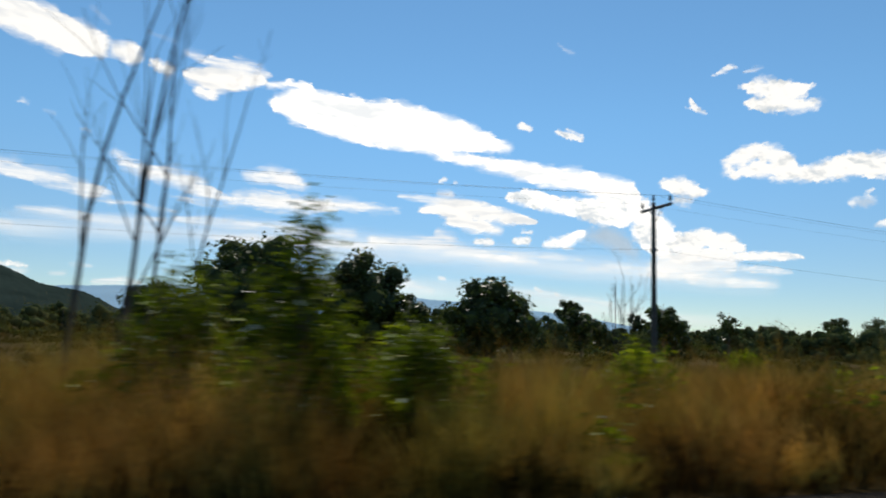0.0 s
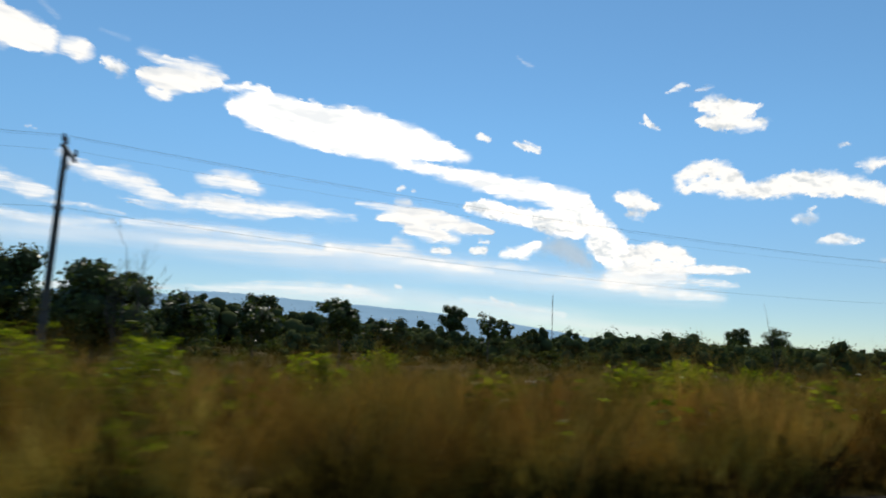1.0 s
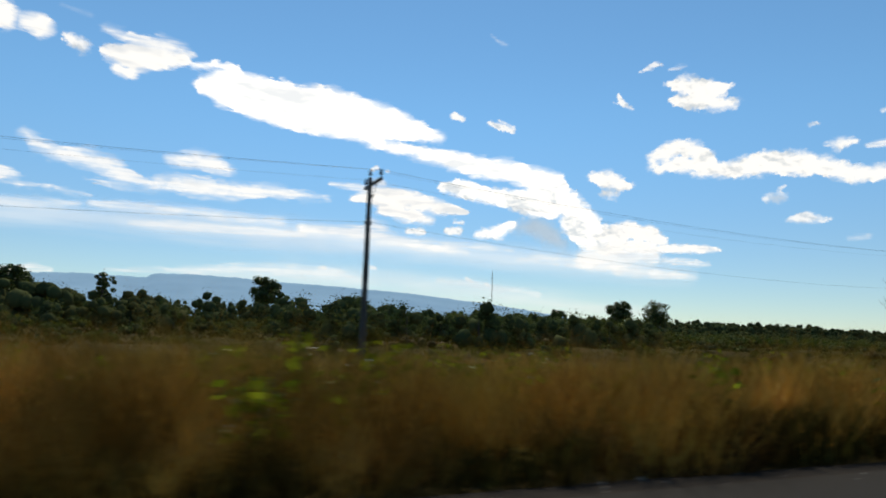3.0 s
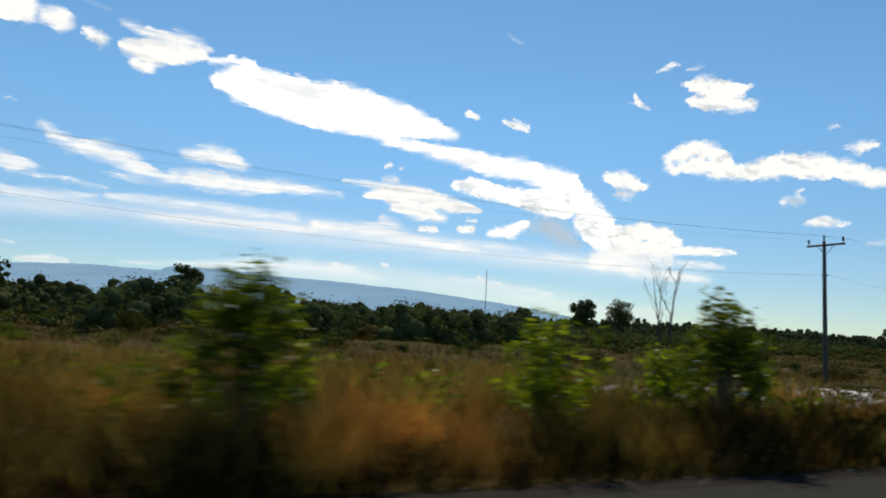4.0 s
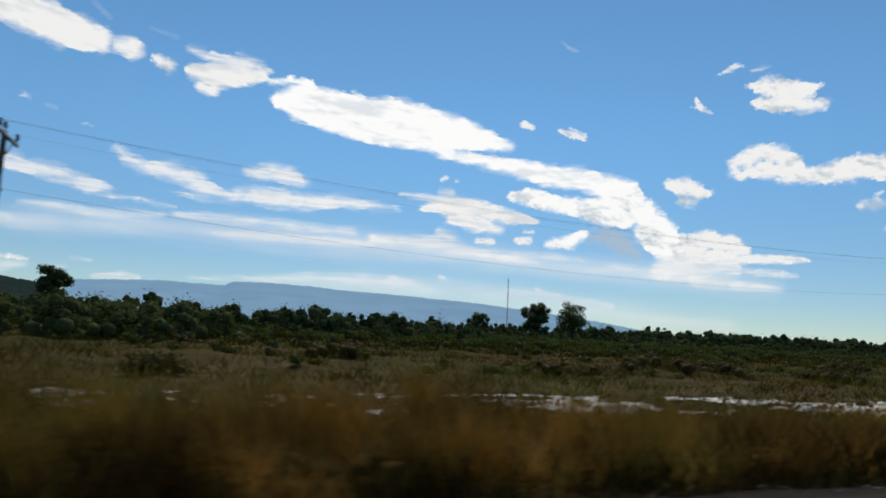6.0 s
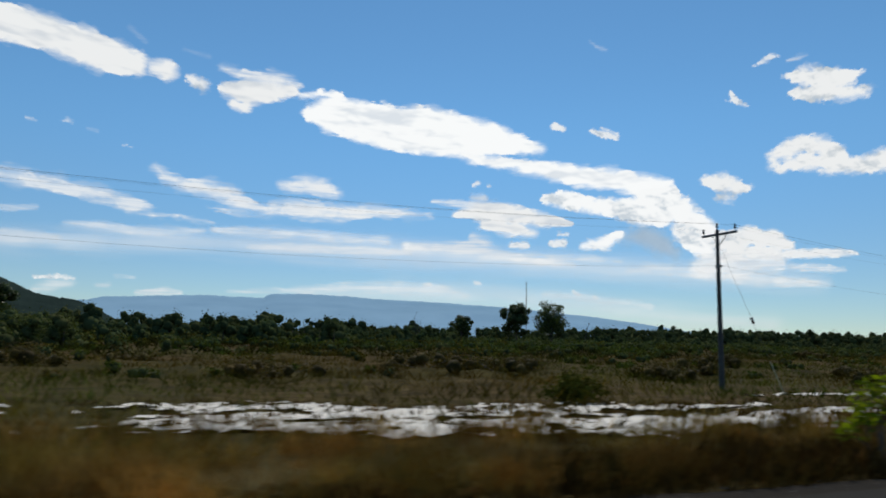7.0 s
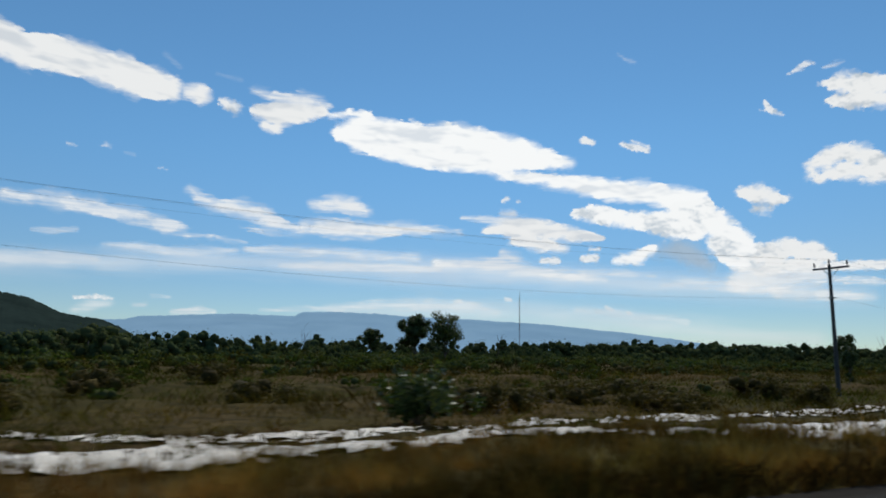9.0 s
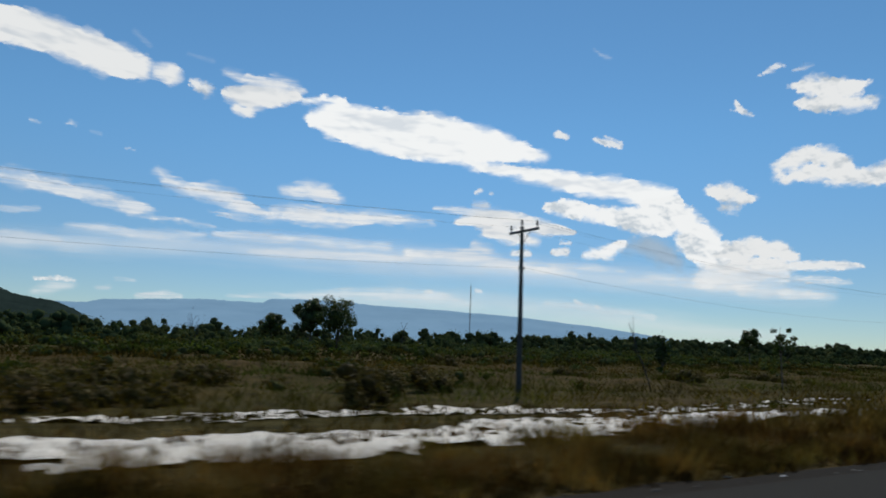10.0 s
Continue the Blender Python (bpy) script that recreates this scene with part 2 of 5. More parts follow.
def cloud_material(kind, strength, small):
    """Vapour in the sky: opaque where deep, torn and feathered along its edge, with folds of shade painted into its
    glow.
    """
    k = CLOUD_KINDS[kind]
    n = Nodes("cloud_vapour")
    depth = n.t.nodes.new("ShaderNodeAttribute")
    depth.attribute_name = "depth"
    way = n.t.nodes.new("ShaderNodeAttribute")
    way.attribute_name = "way"
    lie = n.add("Mapping", Scale=(1.0 / k["long"], 1, 1), Rotation=(0, 0, radians(k["lean"])))
    n.t.links.new(way.outputs["Vector"], lie.inputs["Vector"])
    size = k["size"] * (2.2 if small else 1.0)
    bend = n.add("TexNoise", Scale=0.8 * size, Detail=2.0)
    n.t.links.new(lie.outputs[0], bend.inputs["Vector"])
    off = n.add("VectorMath")
    off.operation = 'MULTIPLY_ADD'
    n.t.links.new(bend.outputs["Color"], off.inputs[0])
    off.inputs[1].default_value = (0.55 / size,) * 3
    n.t.links.new(lie.outputs[0], off.inputs[2])
    torn = n.noise(size, 9.0, off.outputs[0], 0.66)
    bulge = n.add("TexVoronoi", Scale=1.6 * size, Detail=2.0, Roughness=0.5)
    bulge.feature = 'SMOOTH_F1'
    bulge.inputs["Smoothness"].default_value = 0.3
    n.t.links.new(off.outputs[0], bulge.inputs["Vector"])
    lump = n.math('SUBTRACT', 0.45, bulge.outputs["Distance"])
    tear = k["tear"] * (0.45 if small else 1.0)
    d = n.math('ADD', depth.outputs["Fac"], n.math('MULTIPLY', n.math('SUBTRACT', torn, 0.5), 2.0 * tear))
    d = n.math('ADD', d, n.math('MULTIPLY', lump, 0.45 * tear))
    thin = 0.5 if small else 1.0
    wide = n.add("MapRange", From_Min=0.38, From_Max=0.66, To_Min=k["soft"][0] * thin, To_Max=k["soft"][1] * thin)
    n.t.links.new(n.noise(0.45 * size, 2.0, way.outputs["Vector"]), wide.inputs["Value"])
    edge = n.add("MapRange")
    edge.interpolation_type = 'SMOOTHSTEP'
    n.put(edge.inputs["Value"], d)
    n.put(edge.inputs["From Min"], n.math('MULTIPLY', wide.outputs[0], -0.6))
    n.put(edge.inputs["From Max"], n.math('MULTIPLY', wide.outputs[0], 1.0))
    alpha = n.math('MULTIPLY', edge.outputs[0], min(1.0, strength))
    if kind in ("wisp", "ragged", "veil"):
        comb = n.add("Mapping", Scale=(1.0 / (2.5 * k["long"]), 1.6, 1), Rotation=(0, 0, radians(k["lean"])))
        n.t.links.new(way.outputs["Vector"], comb.inputs["Vector"])
        streak = n.ramp(n.noise(1.6 * size, 5.0, comb.outputs[0], 0.6), [(0.36, (0.35, 0.35, 0.35)), (0.58, (1, 1, 1))])
        deep = n.add("MapRange", From_Min=0.1, From_Max=0.9)
        n.put(deep.inputs["Value"], d)
        alpha = n.math('MULTIPLY', alpha, n.mix(deep.outputs[0], streak, (1, 1, 1)))
    up = n.add("VectorMath")
    n.put(up.inputs[0], off.outputs[0])
    up.inputs[1].default_value = (0.10 / size, 0.30 / size, 0)
    higher = n.noise(0.75 * size, 2.5, up.outputs[0], 0.45)
    here = n.noise(0.75 * size, 2.5, off.outputs[0], 0.45)
    relief = n.math('MULTIPLY', n.math('SUBTRACT', higher, here), k["fold"] * 4.0)      # shade under the billows, painted into the emission colour
    fold = n.math('ADD', n.noise(0.33 * size, 4.0, off.outputs[0], 0.5), relief)
    glow = 1.05 * max(1.0, strength)
    hi = tuple(glow * c for c in k["lo"]) if kind == "grey" else (glow, glow, 0.985 * glow)
    col = n.ramp(fold, [(0.3, hi), (0.48, hi), (0.5 + k["fold"], tuple(max(1.0, strength) * c for c in k["lo"]))], True)
    # sunlit white and shade are both emitted, not lit by the sun
    e = n.add("Emission", Color=col, Strength=1.0)
    t = n.add("BsdfTransparent")
    n.m.cycles.emission_sampling = 'NONE'
    return _mixed(n, alpha, t, e)


# ---------------------------------------------------------------- the road's line
def road_at_time(t):
    x = 20.26722 * t - 0.36211 * (t / 10) * (t - 10) + 0.27530 * (t / 10) * (t - 5) * (t - 10) / 5
    y = -0.58150 * t + 3.21647 * (t / 10) * (t - 10) + 1.15933 * (t / 10) * (t - 5) * (t - 10) / 5
    return x, y


_line = [road_at_time(t) for t in np.linspace(-1.0, 11.5, 300)]
_head = [(_line[0][0] + k * (_line[0][0] - _line[1][0]) * 40, _line[0][1] + k * (_line[0][1] - _line[1][1]) * 40) for k in range(14, 0, -1)]
_tail = [(_line[-1][0] + k * (_line[-1][0] - _line[-2][0]) * 40, _line[-1][1] + k * (_line[-1][1] - _line[-2][1]) * 40) for k in range(1, 30)]
LINE = np.array(_head + _line + _tail)
ARC = np.concatenate([[0], np.cumsum(np.hypot(*np.diff(LINE, axis=0).T))])
ARC = ARC - np.interp(0.0, LINE[:, 0], ARC)
_tan = np.gradient(LINE, axis=0)
_tan = _tan / np.hypot(_tan[:, 0], _tan[:, 1])[:, None]


def road_xy(s, d):
    """World x, y of places s metres along the road and d metres to its left (arrays)."""
    s, d = np.asarray(s, float), np.asarray(d, float)
    tx, ty = np.interp(s, ARC, _tan[:, 0]), np.interp(s, ARC, _tan[:, 1])
    return np.interp(s, ARC, LINE[:, 0]) - ty * d, np.interp(s, ARC, LINE[:, 1]) + tx * d


def road_sd(x, y):
    """The reverse, near enough for ground relief."""
    x, y = np.asarray(x, float), np.asarray(y, float)
    s = np.interp(x, LINE[:, 0], ARC)
    c = np.interp(s, ARC, _tan[:, 0])
    return s, (y - np.interp(x, LINE[:, 0], LINE[:, 1])) * c


def waves(x, y, size, seed):
    """A smooth uneven field between about -1 and 1."""
    r = np.random.RandomState(seed)
    out = np.zeros_like(np.asarray(x, float))
    for k in range(9):
        a = r.uniform(0, 2 * np.pi)
        f = 2 * np.pi / size * r.uniform(0.5, 2.2)
        out = out + np.sin((np.cos(a) * x + np.sin(a) * y) * f + r.uniform(0, 6.28))
    return out / 4.2


FALL_D = [-12, -5, 5.6, 8, 11, 14, 17, 20, 24, 28]                      # the road runs on a low bank above the plain
FALL_Z = [0, 0.59, 0.61, 0.60, 0.55, 0.35, 0.15, 0.10, 0.03, 0]


def ground_z(x, y):
    s, d = road_sd(x, y)
    w = np.clip((d - 20) / 12, 0, 1) * np.clip(1.3 - d / 500, 0.1, 1)
    v = np.clip((d - 6.2) / 3, 0, 1)
    return np.interp(d, FALL_D, FALL_Z) + 0.05 * v * waves(x, y, 5, 3) + w * (0.30 * waves(x, y, 14, 5) + 0.17 * waves(x, y, 6, 6))


# ---------------------------------------------------------------- mesh helpers
def raw_mesh(name, verts, faces, material, smooth=False):
    """A mesh from arrays: faces is an n x 3 or n x 4 array."""
    me = bpy.data.meshes.new(name)
    verts, faces = np.asarray(verts, np.float32), np.asarray(faces, np.int32)
    k = faces.shape[1]
    me.vertices.add(len(verts))
    me.vertices.foreach_set("co", verts.ravel())
    me.loops.add(faces.size)
    me.loops.foreach_set("vertex_index", faces.ravel())
    me.polygons.add(len(faces))
    me.polygons.foreach_set("loop_start", np.arange(0, faces.size, k, dtype=np.int32))
    if smooth:
        me.polygons.foreach_set("use_smooth", np.ones(len(faces), bool))
    me.update(calc_edges=True)
    me.materials.append(material)
    return me


def set_tone(me, values):
    me.attributes.new("tone", 'FLOAT', 'POINT').data.foreach_set("value", np.asarray(values, np.float32))


def link(name, me, parent=None, label=""):
    ob = new(name, me)
    if parent is not None:
        ob.parent = parent
    if label:
        tagged(ob, label)
    return ob


def grid_faces(nu, nv):
    i = np.arange(nu * nv).reshape(nu, nv)
    return np.stack([i[:-1, :-1], i[1:, :-1], i[1:, 1:], i[:-1, 1:]], -1).reshape(-1, 4)


def tubes(paths, sides=7):
    """Tapered tubes along lists of (point, radius): verts and quads."""
    V, F = [], []
    base = 0
    for path in paths:
        n = len(path)
        pts = [Vector(q) for q, _ in path]
        for i, (q, r) in enumerate(path):
            t = (pts[min(i + 1, n - 1)] - pts[max(i - 1, 0)]).normalized()
            a = t.orthogonal().normalized() if abs(t.z) < 0.7 else Vector((1, 0, 0)).cross(t).normalized()
            b = t.cross(a)
            for k in range(sides):
                w = 2 * math.pi * k / sides
                V.append(pts[i] + (a * math.cos(w) + b * math.sin(w)) * r)
        for i in range(n - 1):
            for k in range(sides):
                j = (k + 1) % sides
                F.append((base + i * sides + k, base + i * sides + j, base + (i + 1) * sides + j, base + (i + 1) * sides + k))
        F.append(tuple(base + (n - 1) * sides + k for k in (0, sides // 4, sides // 2, 3 * sides // 4)))
        base += n * sides
    return np.array(V), np.array(F)


def blades(pos, height, width, lean, seed):
    """Grass blades: slim leaning diamonds, widest a third of the way up, one quad each."""
    r = np.random.RandomState(seed)
    n = len(pos)
    a = r.uniform(0, 2 * np.pi, n)
    side = np.stack([np.cos(a), np.sin(a), np.zeros(n)], 1) * (width / 2)[:, None]
    b = r.uniform(0, 2 * np.pi, n)
    bend = np.stack([np.cos(b), np.sin(b), np.zeros(n)], 1) * (height * lean * r.uniform(0.2, 1.3, n))[:, None]
    up = np.zeros((n, 3))
    up[:, 2] = height
    mid = pos + up * 0.45 + bend * 0.28
    V = np.stack([pos, mid + side, pos + up + bend, mid - side], 1)
    return V.reshape(-1, 3), np.arange(4 * n).reshape(n, 4)


def leaf_quads(pos, size, seed, flat=0.0, long=1.9, face=None, loose=0.6):
    """Pointed leaves as folded diamonds, one quad each, turned at random or more or less towards face."""
    r = np.random.RandomState(seed)
    n = len(pos)
    u = r.normal(size=(n, 3))
    u[:, 2] *= 1 - flat
    if face is not None:
        out = face / (np.linalg.norm(face, axis=1)[:, None] + 1e-9) + loose * r.normal(size=(n, 3))
        out /= np.linalg.norm(out, axis=1)[:, None]
        u = np.cross(out, u)
    u /= np.linalg.norm(u, axis=1)[:, None]
    w = np.cross(u, r.normal(size=(n, 3)) if face is None else out)
    w /= np.linalg.norm(w, axis=1)[:, None]
    h = np.cross(u, w)
    s = size[:, None]
    V = np.stack([pos - u * s * long / 2, pos + w * s / 2 + h * s * 0.12, pos + u * s * long / 2, pos - w * s / 2 + h * s * 0.12], 1)
    i = np.arange(n)[:, None] * 4
    return V.reshape(-1, 3), i + np.arange(4)[None]


def clump_cloud(centres, radii, per, seed, hollow=0.45):
    """Points filling leafy clumps, denser to the outside."""
    r = np.random.RandomState(seed)
    out = []
    for c, q in zip(centres, radii):
        n = max(4, int(per * r.uniform(0.7, 1.3)))
        v = r.normal(size=(n, 3))
        v /= np.linalg.norm(v, axis=1)[:, None]
        v *= (hollow + (1 - hollow) * r.uniform(0, 1, n) ** 0.5)[:, None] * q
        v[:, 2] *= 0.8
        out.append(c + v)
    return np.concatenate(out)


# ---------------------------------------------------------------- ground, road, sand
def spread(lo, hi, step, far, grow=1.22):
    """Grid lines: even between lo and hi, wider and wider out to far on both sides."""
    mid = list(np.arange(lo, hi + step, step))
    out, g = [], step
    while mid[-1] + sum(out) < far:
        g *= grow
        out.append(g)
    hi_side = list(mid[-1] + np.cumsum(out))
    lo_side = list(mid[0] - np.cumsum(out))[::-1]
    return np.array(lo_side + mid + hi_side)


def build_ground():
    xs, ys = spread(-40, 280, 1.3, 4700), spread(-16, 46, 0.7, 4700)
    X, Y = np.meshgrid(xs, ys, indexing="ij")
    Z = ground_z(X, Y)
    me = raw_mesh("ground", np.stack([X, Y, Z], -1).reshape(-1, 3), grid_faces(len(xs), len(ys)), M["ground"], True)
    tagged(link("ground", me), "flat sandy scrubland soil with dry grass cover", "ground", kind="structure")


def strip(name, d0, d1, z0, z1, material, label, nd=6, ragged=0.0, s0=-90, s1=420):
    s = np.arange(s0, s1 + 0.5, 1.0)
    d = np.linspace(d0, d1, nd)
    S, D = np.meshgrid(s, d, indexing="ij")
    D = D + ragged * waves(S, S * 0, 2.5, 8) * (D > d1 - 0.1)
    X, Y = road_xy(S, D)
    Z = np.interp(D, [d0, d1], [z0, z1])
    V = np.stack([X, Y, Z], -1).reshape(-1, 3)
    F = grid_faces(len(s), nd)
    low = V.copy()
    low[:, 2] -= 0.25
    n = len(V)
    i = np.arange(n).reshape(len(s), nd)
    wall = [np.stack([i[:-1, k], i[1:, k], i[1:, k] + n, i[:-1, k] + n], -1) for k in (0, nd - 1)]
    me = raw_mesh(name, np.concatenate([V, low]), np.concatenate([F] + wall), material)
    tagged(link(name, me), label, "road", kind="structure")


def sand_field(S, D):
    """Above zero where bare white sand lies."""
    X, Y = road_xy(S, D)
    n = 0.5 * waves(X, Y, 2.6, 21) + 0.5 * waves(X, Y, 0.9, 22) + 0.35 * waves(S, D * 3, 9, 23) + 0.6 * waves(X, Y, 0.6, 26)
    early = np.clip((S - 88) / 8, 0, 1) * np.clip((153 - S) / 5, 0, 1)
    late = np.clip((S - 137) / 10, 0, 1) * np.clip((250 - S) / 26, 0.86, 1)

    def band(a, b, soft):
        return np.minimum((D - a) / soft, (b - D) / soft)
    at = [90, 95, 100, 105, 108, 113, 116, 119, 122, 130, 138, 142, 146, 152]
    near = np.interp(S, at, [11.0, 11.4, 11.3, 11.4, 10.0, 9.6, 10.0, 10.6, 13.0, 13.0, 12.0, 11.2, 10.4, 10.0])
    sparse = np.interp(S, [102, 106, 120, 124, 130, 133, 137.5, 139, 140.5, 143], [0, 0.35, 0.35, 0.75, 0.7, 0.2, 0.2, 1.0, 0.8, 0.1]) * np.where(S < 114, np.clip((D - 13) / 3, 0, 1), 1)
    f1 = np.minimum(band(near, 21.0, 1.1), 1.0) - sparse + (early - 1) * 4
    at = [142, 150, 155, 159, 163, 167, 171, 175, 178, 182, 184, 187, 191, 194, 197, 200, 204, 209, 212, 216, 224, 330]
    near = np.interp(S, at, [10.0, 9.6, 9.9, 10.9, 9.5, 10.0, 9.8, 9.8, 10.4, 9.6, 9.5, 10.6, 12.0, 11.4, 9.6, 9.1, 8.6, 8.6, 9.2, 10.3, 10.6, 11.0])
    far = np.interp(S, at, [12.6, 12.2, 13.0, 13.5, 12.5, 13.3, 13.2, 12.2, 12.5, 12.3, 12.6, 12.3, 14.5, 13.8, 12.6, 12.4, 11.6, 11.7, 12.7, 13.4, 13.0, 13.2])
    f2 = np.minimum(band(near, far, 0.45), 1.15) + (late - 1) * 4 + 0.1
    f2 = f2 - 0.9 * np.clip(waves(S, S * 0, 5, 29) + 0.2, 0, 1) * np.clip(np.minimum(S - 154, 167 - S) / 3, 0, 1)
    at = [140, 150, 156, 160, 163, 165, 169, 172, 174, 177, 180, 183, 187, 193, 198, 203, 208, 214, 217, 220, 228, 237, 330]
    near = np.interp(S, at, [13.0, 13.0, 14.6, 14.8, 18.0, 19.8, 20.0, 17.2, 15.5, 14.3, 17.4, 13.2, 13.2, 15.6, 16.4, 15.8, 15.6, 16.4, 14.0, 13.6, 15.0, 15.7, 16.0])
    far = np.interp(S, at, [19.0, 18.8, 19.0, 17.4, 18.8, 20.8, 21.5, 21.0, 18.4, 18.5, 18.8, 17.4, 16.0, 18.0, 18.4, 18.4, 18.4, 19.0, 19.0, 16.4, 18.0, 19.4, 19.0])
    f3 = np.minimum(band(near, far, 0.8), 0.9) - 0.42 + (late - 1) * 4
    return np.maximum(np.maximum(f1 - 0.5, f2 - 0.3), f3 - 0.05) + 0.95 * n - 0.12


def build_sand():
    s, d = np.arange(83, 330, 0.2), np.arange(8.2, 22.4, 0.2)
    S, D = np.meshgrid(s, d, indexing="ij")
    X, Y = road_xy(S, D)
    f = sand_field(S, D)
    Z = ground_z(X, Y) + np.clip(f, -0.3, 0.8) * 0.06 + 0.03 + 0.028 * waves(X, Y, 0.8, 25) + 0.025 * waves(X, Y, 2.2, 27)
    F = grid_faces(len(s), len(d))
    keep = (f.ravel()[F] > 0).sum(1) >= 3
    F = F[keep]
    used, inv = np.unique(F, return_inverse=True)
    V = np.stack([X, Y, Z], -1).reshape(-1, 3)[used]
    me = raw_mesh("sand_track", V, inv.reshape(-1, 4), M["sand"], True)
    tagged(link("sand_track", me), "bare white sand track worn through the dry scrub", "sand track", kind="structure")


build_ground()
strip("road", -2.7, 5.2, 0.70, 0.665, M["asphalt"], "worn grey asphalt road surface", 6, 0.0, -90, 420)
strip("shoulder", 5.2, 5.72, 0.66, 0.635, M["gravel"], "dark gritty road shoulder with a ragged grass edge", 6, 0.10, -90, 420)
build_sand()


# ---------------------------------------------------------------- far land and clouds
def ridge(name, eye, dist, outline, depth, material, label, seed, rough):
    """A long ridge whose skyline follows (azimuth, elevation) corners, with a slope towards the viewer."""
    az = np.linspace(outline[0][0], outline[-1][0], 260)
    src = np.array(outline)[::-1] if outline[0][0] > outline[-1][0] else np.array(outline)
    el = np.interp(az, src[:, 0], src[:, 1])
    rows = np.linspace(0, 1, 14)
    A, K = np.meshgrid(az, rows, indexing="ij")
    E = np.repeat(el[:, None], len(rows), 1)
    R = dist - depth * (1 - K)
    H = np.tan(np.radians(E)) * dist * K ** 0.8
    H = H + rough * (waves(A * 30, K * 30, 9, seed) * 0.5 + waves(A * 30, K * 30, 3, seed + 1) * 0.3 + waves(A * 30, K * 0, 1.1, seed + 2) * 0.3) * np.minimum(1, K * 3)
    H = H * (K > 0) - 6 * (K == 0)
    X = eye[0] - np.sin(np.radians(A)) * R
    Y = eye[1] + np.cos(np.radians(A)) * R
    V = np.stack([X, Y, H + 2.2], -1)
    back = V[:, -1:, :].copy()
    back[..., :2] = eye[:2] + (back[..., :2] - np.array(eye[:2])) * 1.04
    back[..., 2] = -5
    V = np.concatenate([V, back], 1)
    me = raw_mesh(name, V.reshape(-1, 3), grid_faces(260, len(rows) + 1), material, True)
    tagged(link(name, me), label, name.replace("_", " "), kind="structure")


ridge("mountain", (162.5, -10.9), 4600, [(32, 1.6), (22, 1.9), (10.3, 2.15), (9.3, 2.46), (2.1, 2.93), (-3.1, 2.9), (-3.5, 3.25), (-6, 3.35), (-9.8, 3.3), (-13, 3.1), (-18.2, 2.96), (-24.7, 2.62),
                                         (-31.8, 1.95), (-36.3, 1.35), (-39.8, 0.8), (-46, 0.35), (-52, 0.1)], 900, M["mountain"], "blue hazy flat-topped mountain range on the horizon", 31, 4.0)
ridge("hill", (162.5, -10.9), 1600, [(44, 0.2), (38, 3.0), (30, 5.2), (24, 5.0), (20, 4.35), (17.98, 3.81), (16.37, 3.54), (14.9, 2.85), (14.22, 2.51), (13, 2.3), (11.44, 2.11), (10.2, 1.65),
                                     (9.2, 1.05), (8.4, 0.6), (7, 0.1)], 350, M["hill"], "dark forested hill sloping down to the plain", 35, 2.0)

CLOUD_MATERIAL = {}


def cloud(label, kind, strength, chains):
    """A bank of vapour far off: a bulging sheet that is deep along chains of (azimuth, elevation, half width) in degrees."""
    widest = max(q[2] for c in chains for q in c)
    pad = 0.5 * widest + 1.0
    every = np.array([q for c in chains for q in c])
    k = math.cos(radians(every[:, 1].mean()))
    a0, a1 = every[:, 0].min() - (widest + pad) / k, every[:, 0].max() + (widest + pad) / k
    e0, e1 = max(0.4, every[:, 1].min() - widest - pad), every[:, 1].max() + widest + pad
    step = 0.11 if widest < 0.5 else 0.2
    az, el = np.arange(a0, a1 + step, step), np.arange(e0, e1 + step, step)
    A, E = np.meshgrid(az, el, indexing="ij")
    depth = np.full(A.shape, -9.0)
    for c in chains:
        for (x0, y0, r0), (x1, y1, r1) in zip(c, c[1:]):
            ux, uy = (x1 - x0) * k, y1 - y0
            px, py = (A - x0) * k, E - y0
            t = np.clip((px * ux + py * uy) / max(ux * ux + uy * uy, 1e-6), 0, 1)
            depth = np.maximum(depth, r0 + (r1 - r0) * t - np.hypot(px - t * ux, py - t * uy))
    R = 4800 - 40 * np.clip(depth, 0, 1.5) + 12 * (len(CLOUD_SEEN) % 5)
    CLOUD_SEEN.append(label)
    a, e = np.radians(A), np.radians(E)
    V = np.stack([100 - np.sin(a) * np.cos(e) * R, np.cos(a) * np.cos(e) * R, 2.2 + np.sin(e) * R], -1).reshape(-1, 3)
    key = (kind, strength, widest < 0.45)
    if key not in CLOUD_MATERIAL:
        CLOUD_MATERIAL[key] = cloud_material(*key)
    F = grid_faces(len(az), len(el))
    used, inv = np.unique(F[(depth.ravel()[F] > -1.3).any(1)], return_inverse=True)
    me = raw_mesh("cloud", V[used], inv.reshape(-1, 4), CLOUD_MATERIAL[key], True)
    me.attributes.new("depth", 'FLOAT', 'POINT').data.foreach_set("value", depth.ravel()[used].astype(np.float32))
    way = np.stack([-A * k, E, 0 * A], -1).reshape(-1, 3)[used]
    me.attributes.new("way", 'FLOAT_VECTOR', 'POINT').data.foreach_set("vector", way.astype(np.float32).ravel())
    tagged(link("cloud", me), label, "cloud", "clouds in the sky", "structure")


